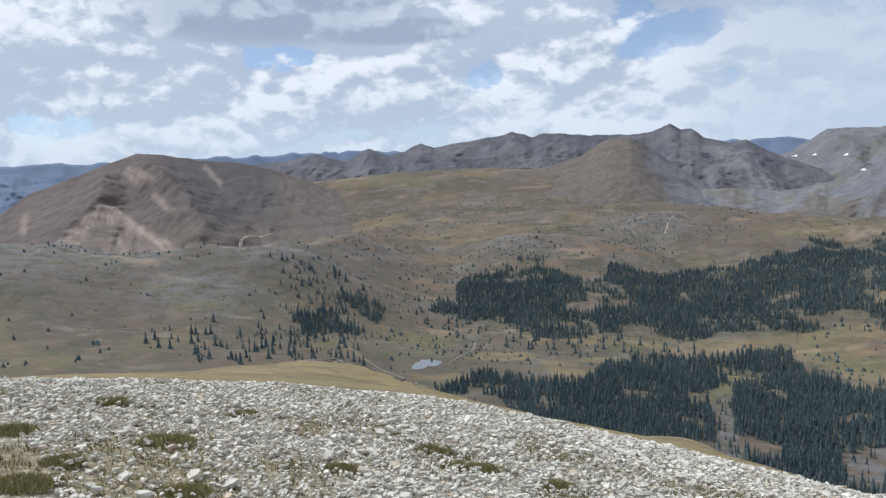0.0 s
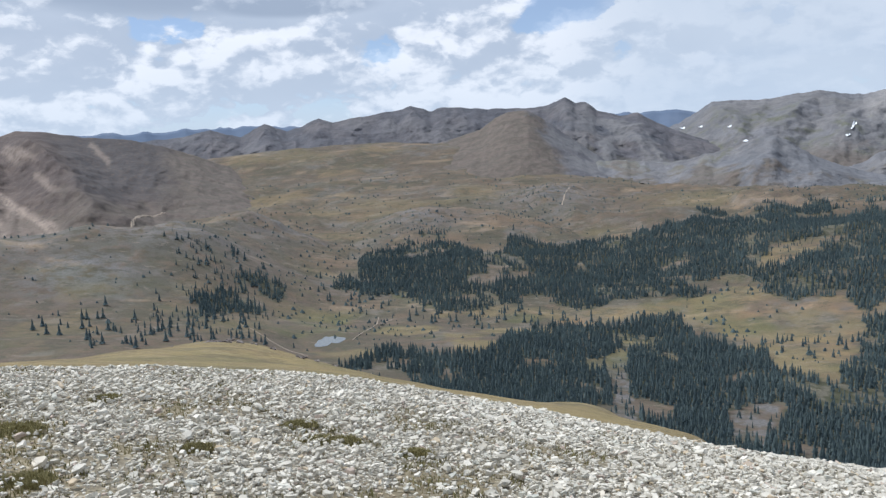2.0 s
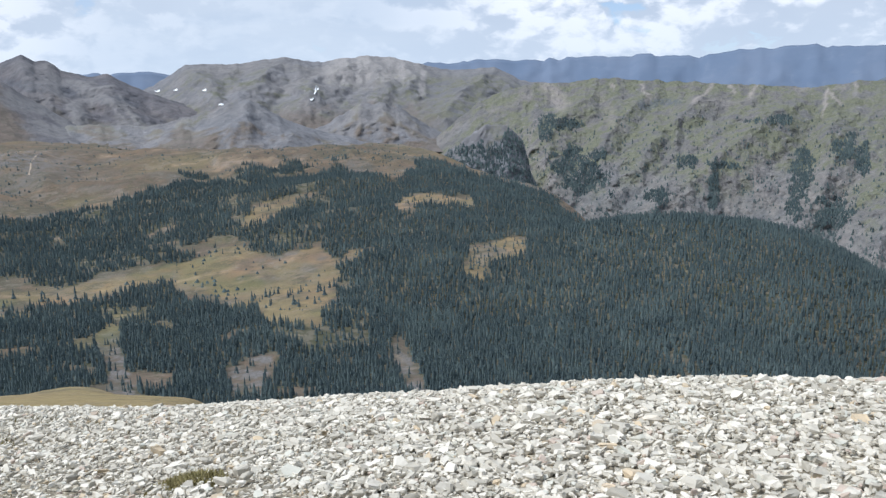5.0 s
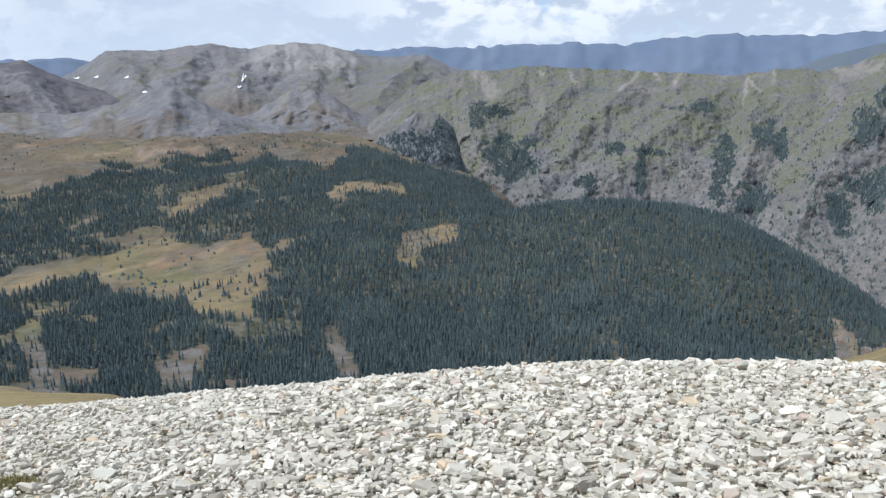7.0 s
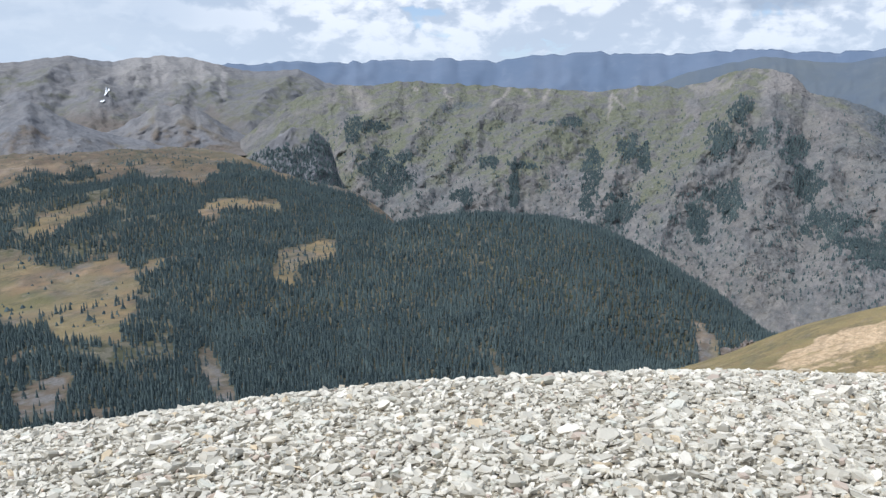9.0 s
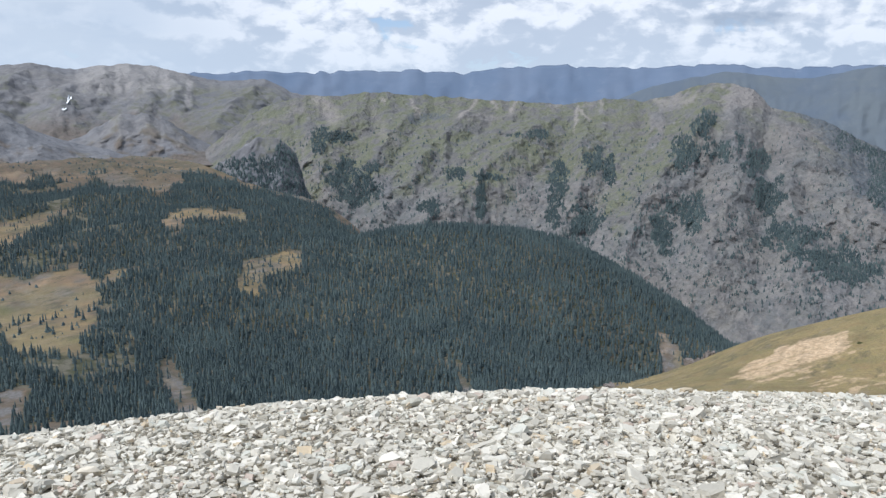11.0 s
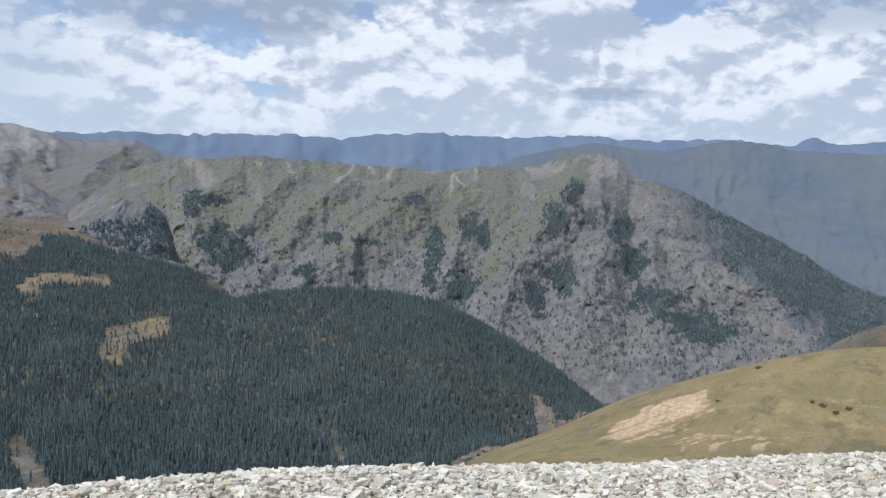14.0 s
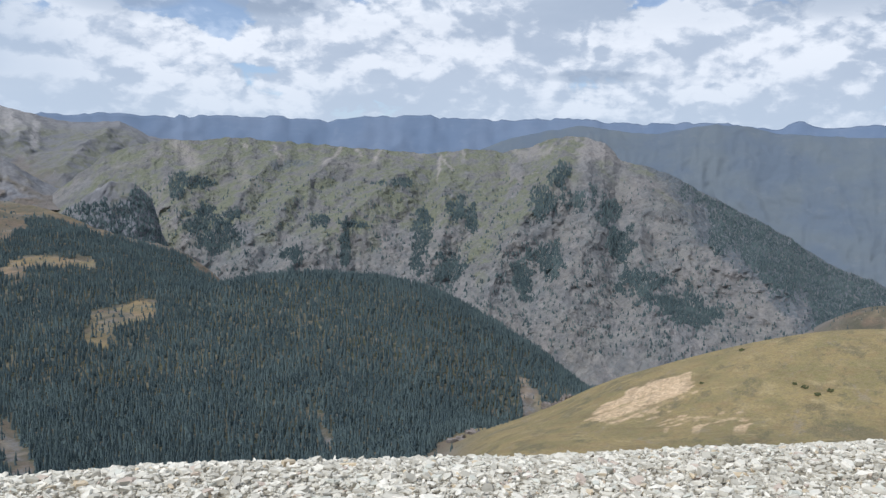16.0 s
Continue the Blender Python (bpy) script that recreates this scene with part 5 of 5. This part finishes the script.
def track(label, pts, width, lift=0.35):
    """a dirt track draped over the ground through (heading, distance) points"""
    p = np.array([polar(a, r) for a, r in pts])
    t = np.linspace(0, len(p) - 1, 14 * len(p))
    x, y = curve(t, range(len(p)), p[:, 0]), curve(t, range(len(p)), p[:, 1])
    dx, dy = np.gradient(x), np.gradient(y)
    q = np.hypot(dx, dy) + 1e-6
    w = width * (0.75 + 0.25 * np.sin(t * 9.7))
    off = np.linspace(-0.5, 0.5, 5)
    X = x[:, None] - (dy / q * w)[:, None] * off
    Y = y[:, None] + (dx / q * w)[:, None] * off
    Z = top_at(X, Y) + lift * (1 - (2 * off) ** 2)[None]
    me = mesh_of("dirt_track", np.stack([X, Y, Z], -1).reshape(-1, 3), grid_faces(len(t), 5), True)
    me.materials.append(M_DIRT)
    tagged(new("dirt_track", me), label, "track", kind="structure")


track("pale dirt track bending round a slope", [(-13.1, 1560), (-13.6, 1680), (-13.7, 1780), (-13.2, 1880), (-12.4, 1930), (-11.6, 1960)], 8.0, 1.6)
track("pale footpath past the pond", [(-7.5, 900), (-6, 850), (-4.8, 810), (-3.8, 780), (-2.9, 760)], 1.5, 0.3)
track("pale footpath beyond the pond", [(0.2, 850), (0.9, 880), (1.9, 915), (2.2, 960), (3.0, 985)], 1.5, 0.3)
track("pale footpath up the brown slope", [(15.0, 1800), (15.2, 1900), (15.6, 2000)], 4.0, 0.8)


def snow(name, az0, el0, wide, high, lean, seed):
    """an old snow patch lying on the peaks' slope: sizes in degrees"""
    az, R, Z, el, s, ridge = MASSIF[name]
    n, k = 12, 6
    c = int(round((az0 - az[0]) / (az[1] - az[0])))
    lo = float(R[c, max(1, int(np.argmax(el[c] >= el0 - high / 2)))])
    hi = max(lo + 10, float(R[c, max(1, int(np.argmax(el[c] >= el0 + high / 2)))]))
    V = []
    for i in range(n):
        for j in range(k):
            u, w = i / (n - 1) - 0.5, j / (k - 1) - 0.5
            taper = 1 - (2 * abs(u)) ** 2.2
            a = az0 + u * wide + lean * w
            e = el0 + w * high * taper * (0.8 + 0.3 * math.sin(7 * u + seed)) + 0.02 * math.sin(9 * u + seed)
            r = lo + (hi - lo) * (w * taper + 0.5) - 7 - 3 * taper * (1 - (2 * w) ** 2)
            x, y = polar(a, r)
            V.append((x, y, r * math.tan(radians(e))))
    me = mesh_of("snow_patch", np.array(V), grid_faces(n, k), True)
    me.materials.append(M_SNOW)
    tagged(new("snow_patch", me), "small white patch of old snow on grey rock", "snow", group="snow patches")


for i, (a, e, w, h, lean) in enumerate(((22.95, -0.15, 0.5, 0.12, 0), (24.1, -0.1, 0.5, 0.12, 0), (25.9, -0.15, 0.5, 0.14, 0.05), (26.9, -1.1, 0.6, 0.14, 0),
                                        (33.0, -0.3, 0.22, 0.7, 0.15), (32.7, -0.9, 0.25, 0.2, 0.05))):
    snow("mountain_peak", a, e, w, h, lean, i)


# ---------- stones of the hilltop ----------
def stone_shape(rng, simple=False):
    """an angular slab, about one unit across: rough outline, chipped upper edge"""
    n = rng.choice((4, 5, 5, 6))
    a = sorted(rng.uniform(0, 6.2832 / n * 0.8) + i * 6.2832 / n for i in range(n))
    long = rng.uniform(0.42, 0.8)
    rad = [0.5 * rng.uniform(0.7, 1.15) for _ in range(n)]
    th = rng.uniform(0.09, 0.26)
    v = []
    for z, q in ((-0.10, 0.95), (th, 0.86)) if simple else ((-0.10, 0.86), (th * 0.6, 1.0), (th, 0.74)):
        tx, ty = rng.uniform(-0.3, 0.3), rng.uniform(-0.3, 0.3)
        for i in range(n):
            x, y = q * rad[i] * math.cos(a[i]), q * rad[i] * math.sin(a[i]) * long
            v.append((x + rng.uniform(-0.06, 0.06), y + rng.uniform(-0.06, 0.06), z + (tx * x + ty * y if z > 0 else 0) + rng.uniform(-0.03, 0.03)))
    f = []
    for k in range(1 if simple else 2):
        for i in range(n):
            p, q2 = k * n + i, k * n + (i + 1) % n
            f += [(p, q2, q2 + n), (p, q2 + n, p + n)]
    o = n if simple else 2 * n
    f += [(o, o + i, o + i + 1) for i in range(1, n - 1)]
    return np.array(v), np.array(f)


def path_gap(x, y):
    """distance from the line that the walker takes"""
    t = np.clip((x * 4.6 - y * 4.5) / (4.6 ** 2 + 4.5 ** 2), 0, 1)
    return np.hypot(x - 4.6 * t, y + 4.5 * t)


def tilt_matrices(turn, tip, tipdir):
    """rotation by turn about z, then a tip about a level axis"""
    c, s = np.cos(turn), np.sin(turn)
    Rz = np.zeros((len(turn), 3, 3))
    Rz[:, 0, 0], Rz[:, 0, 1], Rz[:, 1, 0], Rz[:, 1, 1], Rz[:, 2, 2] = c, -s, s, c, 1
    ux, uy = np.cos(tipdir), np.sin(tipdir)
    c, s = np.cos(tip), np.sin(tip)
    T = np.zeros_like(Rz)
    T[:, 0, 0], T[:, 0, 1], T[:, 0, 2] = c + ux * ux * (1 - c), ux * uy * (1 - c), uy * s
    T[:, 1, 0], T[:, 1, 1], T[:, 1, 2] = ux * uy * (1 - c), c + uy * uy * (1 - c), -ux * s
    T[:, 2, 0], T[:, 2, 1], T[:, 2, 2] = -uy * s, ux * s, c
    return T @ Rz


def build_scree():
    rng = np.random.RandomState(12)
    pick = random.Random(12)
    shapes = [stone_shape(pick) for _ in range(14)] + [stone_shape(pick, True) for _ in range(14)]
    n = 1300000
    x, y = rng.uniform(-16, 24, n), rng.uniform(-12, 32, n)
    az, r = np.degrees(np.arctan2(x - 2.0, y + 1.6)), np.hypot(x, y)
    gap = path_gap(x, y)
    edge = curve(az, [-40, -28, -12, 0, 10, 20, 27, 34, 120], [27, 27, 25, 24, 22, 19, 15.5, 14, 14])
    keep = (gap > 0.6) & (az > -34) & (az < 126) & (gap < edge + 1.5 * fbm(x / 2.5, y / 2.5, 3, 15))
    thick = 0.55 + 0.45 * smooth(2, 34, az + 6 * fbm(x / 2, y / 2, 3, 16))
    thick *= 1 - 0.62 * smooth(0.0, 0.5, fbm(x / 1.1, y / 1.1, 4, 73) + 0.9 * smooth(9, 3, r) * smooth(34, 5, az) - 0.25) * smooth(38, 12, az)
    thick *= (0.30 + 0.70 * smooth(8.5, 4.5, gap)) * np.where(gap < 2.5, 0.16, 1.0)
    keep &= rng.rand(n) < thick
    # close-lying chips on the thinner, grassy side
    cx, cy = rng.uniform(-9, 8, 150000), rng.uniform(1.5, 14, 150000)
    c_az, c_gap = np.degrees(np.arctan2(cx - 2.0, cy + 1.6)), path_gap(cx, cy)
    c_r = np.hypot(cx, cy)
    green = smooth(0.0, 0.5, fbm(cx / 1.1, cy / 1.1, 4, 73) + 0.9 * smooth(9, 3, c_r) * smooth(34, 5, c_az) - 0.25)
    c_keep = (c_gap > 2.8) & (c_az > -34) & (c_az < 34) & (rng.rand(150000) < (1 - 0.72 * green) * smooth(14, 8, c_gap) * smooth(34, 24, c_az))
    x, y, r = np.concatenate([x[keep], cx[c_keep]]), np.concatenate([y[keep], cy[c_keep]]), np.concatenate([r[keep], c_r[c_keep]])
    az = np.concatenate([az[keep], c_az[c_keep]])
    n = len(x)
    size = np.clip(0.056 * np.exp(0.40 * rng.randn(n)), 0.028, 0.17)
    size[int(keep.sum()):] *= 0.85
    size *= (1 + 0.40 * smooth(5, 13, path_gap(x, y))) * (0.80 + 0.25 * smooth(-10, 38, az))
    z = ground_at(x, y) + rng.uniform(-0.015, 0.045, n)
    tip = np.clip(np.abs(rng.randn(n)) * 0.20, 0, 0.55)
    M = tilt_matrices(rng.uniform(0, 6.28, n), tip, rng.uniform(0, 6.28, n))
    which = np.where(size < 0.085, rng.randint(14, 28, n), rng.randint(0, 14, n))
    which = np.where((path_gap(x, y) > 9) & (which < 14), which + 14, which)
    order = np.argsort(-size / np.maximum(2.5, path_gap(x, y)))
    single = set(order[:280].tolist())
    V, F, base = [], [], 0
    mask = np.ones(n, bool)
    mask[list(single)] = False
    for k, (sv, sf) in enumerate(shapes):
        m = np.where((which == k) & mask)[0]
        P = np.einsum("mij,vj->mvi", M[m], sv) * size[m][:, None, None] + np.stack([x, y, z], -1)[m][:, None, :]
        V.append(P.reshape(-1, 3))
        F.append((sf[None] + (base + np.arange(len(m)) * len(sv))[:, None, None]).reshape(-1, 3))
        base += len(m) * len(sv)
    me = mesh_of("scree", np.vstack(V), np.vstack(F))
    me.materials.append(M_STONE)
    tagged(new("scree", me), "loose pale grey angular stones covering the hilltop", "stones", kind="stuff")
    data = []
    for sv, sf in shapes:
        d = mesh_of("stone", sv, sf)
        d.materials.append(M_STONE)
        data.append(d)
    for i in sorted(single):
        ob = new("stone", data[which[i]])
        q = Matrix([list(row) for row in M[i]]).to_quaternion()
        ob.matrix_world = Matrix.LocRotScale((x[i], y[i], z[i]), q, (size[i],) * 3)
        tagged(ob, "larger pale angular stone lying on loose scree", "stone", group="larger stones of the scree")


build_scree()


# ---------- grass and cushions among the stones ----------
def blades(x, y, z, h, spreadr, rng, n):
    """n bent blades in one tuft"""
    a = rng.uniform(0, 6.28, n)
    q = spreadr * np.sqrt(rng.rand(n))
    bx, by = x + q * np.cos(a), y + q * np.sin(a)
    b = rng.uniform(0, 6.28, n)
    w = 0.0035 + 0.003 * rng.rand(n)
    hh = h * rng.uniform(0.5, 1.1, n)
    lean = hh * rng.uniform(0.2, 0.7, n)
    p0 = np.stack([bx - w * np.sin(b), by + w * np.cos(b), np.full(n, z)], -1)
    p1 = np.stack([bx + w * np.sin(b), by - w * np.cos(b), np.full(n, z)], -1)
    p2 = np.stack([bx + lean * np.cos(b), by + lean * np.sin(b), z + hh], -1)
    return np.stack([p0, p1, p2], 1).reshape(-1, 3)


def build_grass():
    rng = np.random.RandomState(8)
    n = 46000
    x, y = rng.uniform(-16, 14, n), rng.uniform(1.5, 24, n)
    az, r = np.degrees(np.arctan2(x, y)), np.hypot(x, y)
    p = smooth(0.0, 0.5, fbm(x / 1.1, y / 1.1, 4, 73) + 0.9 * smooth(9, 3, r) * smooth(34, 5, az) - 0.25) * smooth(42, 12, az)
    k = (rng.rand(n) < p * 0.9) & (path_gap(x, y) > 1.9) & (az > -36)
    x, y = x[k], y[k]
    z = ground_at(x, y)
    V = np.vstack([blades(a, b, c, 0.045, 0.09, rng, 12) for a, b, c in zip(x, y, z)])
    F = np.arange(len(V)).reshape(-1, 3)
    me = mesh_of("alpine_grass", V, F)
    me.materials.append(M_GRASS)
    tagged(new("alpine_grass", me), "sparse dry yellow-green grass between pale stones", "grass", kind="stuff")


build_grass()


def cushion(x, y, wide, deep, high, seed, label):
    """a low cushion plant: a ragged mound under many short blades"""
    rng = np.random.RandomState(seed)
    z = float(ground_at(x, y))
    e = new("cushion_plant")
    e.matrix_basis = pose(x, y, z, 0, 0, rng.uniform(0, 360) * 0)
    n, k = 18, 5
    v = [(0, 0, high)]
    for j in range(1, k):
        for i in range(n):
            a, q = i * 6.2832 / n, j / (k - 1)
            q2 = q * (1 + 0.25 * rng.uniform(-1, 1))
            v.append((wide * q2 * math.cos(a), deep * q2 * math.sin(a), high * (1 - q ** 2) * rng.uniform(0.7, 1.1) - 0.03 * (j == k - 1)))
    f = [(0, 1 + i, 1 + (i + 1) % n) for i in range(n)]
    for j in range(k - 2):
        for i in range(n):
            p, q = 1 + j * n + i, 1 + j * n + (i + 1) % n
            f += [(p, p + n, q + n), (p, q + n, q)]
    part("mound", mesh_of("mound", np.array(v), f, True), M_TUFT, e)
    B = []
    for _ in range(260):
        a, q = rng.uniform(0, 6.28), math.sqrt(rng.rand())
        bx, by = wide * q * math.cos(a), deep * q * math.sin(a)
        B.append(blades(bx, by, high * (1 - q * q) * 0.75, 0.04, 0.05, rng, 9))
    B = np.vstack(B)
    part("foliage", mesh_of("foliage", B, np.arange(len(B)).reshape(-1, 3)), M_TUFT, e)
    tagged(e, label, "plant", group="cushion plants among the stones")


for i, (x, y, w, d, h) in enumerate(((-2.25, 6.36, 0.26, 0.20, 0.07), (-2.66, 4.97, 0.22, 0.18, 0.06), (-2.64, 5.52, 0.14, 0.12, 0.05), (-3.46, 6.43, 0.20, 0.18, 0.06), (-1.96, 7.81, 0.13, 0.11, 0.04),
                                     (0.25, 6.45, 0.15, 0.12, 0.07), (-0.14, 7.1, 0.16, 0.12, 0.05), (-1.72, 5.15, 0.20, 0.15, 0.04), (-0.81, 5.97, 0.12, 0.10, 0.04), (0.8, 6.13, 0.14, 0.10, 0.05), (-3.2, 7.8, 0.16, 0.14, 0.04),
                                     (0.07, 6.49, 0.12, 0.10, 0.05), (2.94, 3.95, 0.27, 0.16, 0.08))):
    cushion(x, y, 0.9 * w, 0.85 * d, 0.7 * h, 40 + i, "low olive-green cushion plant among pale stones")


# ---------- the grassy knoll: crags, shrubs and small trees ----------
def crag(a, r, wide, high, seed, label):
    """a broken outcrop of angular blocks half sunk in the turf"""
    rng = random.Random(seed)
    x, y = polar(a, r)
    e = new("rock_outcrop")
    z = float(ground_at(x, y))
    e.matrix_basis = pose(float(x), float(y), z, 0, 0, rng.uniform(0, 360))
    for i in range(9):
        sv, sf = stone_shape(rng)
        s = wide * rng.uniform(0.3, 0.7)
        px, py = rng.uniform(-0.6, 0.6) * wide, rng.uniform(-0.35, 0.35) * wide
        v = sv * np.array([s, s * 0.8, high * rng.uniform(2.5, 5.0)]) + np.array([px, py, -0.15 * high])
        part("block", mesh_of("block", v, sf), M_CRAG, e)
    tagged(e, label, "rock", group="crags on the knoll")


M_CRAG = plain_material("crag_rock", (0.14, 0.12, 0.11), (0.24, 0.21, 0.19), 0.6)
for i, (a, r, w, h) in enumerate(((74.6, 585, 13, 3.4), (75.4, 590, 11, 3.0), (68.2, 560, 14, 2.4), (69.2, 575, 10, 2.2))):
    crag(a, r, w, h, 400 + i, "broken dark grey outcrop in yellow turf")


def shrub(a, r, wide, high, seed):
    """a low spreading juniper: ragged leafy clumps on short stems"""
    rng = random.Random(seed)
    x, y = polar(a, r)
    e = new("juniper_shrub")
    e.matrix_basis = pose(float(x), float(y), float(ground_at(x, y)))
    V, F = [], []
    for i in range(26):
        sv, sf = spruce_shape(2, 6, rng)
        q, b = wide * math.sqrt(rng.random()), rng.uniform(0, 6.28)
        s = high * rng.uniform(0.5, 1.1)
        F.append(sf + sum(len(p) for p in V))
        V.append(sv * np.array([s * 4, s * 4, s]) + np.array([q * math.cos(b), q * 0.6 * math.sin(b), 0]))
    part("foliage", mesh_of("foliage", np.vstack(V), np.vstack(F)), M_JUNIPER, e)
    part("stem", trunk_mesh(high * 0.8), M_BARK, e)
    tagged(e, "low dark juniper shrub on yellow turf", "shrub", group="shrubs on the knoll")


for i, (a, r, w, h) in enumerate(((86.8, 560, 2.2, 1.6), (90.8, 480, 3.0, 1.2), (91.6, 470, 2.6, 1.1), (92.3, 475, 2.6, 1.1), (90.2, 485, 2.0, 1.0), (84.5, 500, 2.0, 0.9))):
    shrub(a, r, w, h, 500 + i)


def knoll_spruces():
    rng = np.random.RandomState(31)
    src = bpy.data.objects["spruce_tree"]
    for i in range(16):
        a, r = rng.uniform(69.4, 73.4), rng.uniform(560, 615)
        x, y = polar(a, r)
        s = rng.uniform(0.35, 0.65)
        ob = copy_thing(src, pose(float(x), float(y), float(ground_at(x, y)), 0, 0, rng.uniform(0, 360)) @ Matrix.Diagonal((s, s, s, 1)))
        tagged(ob, "small dark spruce at the edge of the grassy knoll", "tree", group="small spruces on the knoll")


knoll_spruces()

for i, (a, r, w, h) in enumerate(((-9.6, 160, 2.6, 0.30), (-8.6, 158, 3.4, 0.36), (-7.4, 160, 2.4, 0.28), (-6.4, 164, 2.2, 0.26), (-5.2, 158, 2.4, 0.30), (-3.4, 152, 3.0, 0.34),
                                  (-2.4, 150, 2.6, 0.30), (-11.8, 158, 1.6, 0.20), (-1.4, 146, 2.2, 0.26))):
    crag(a, r, w, h, 450 + i, "low crumbling brown ledge in grassy turf")
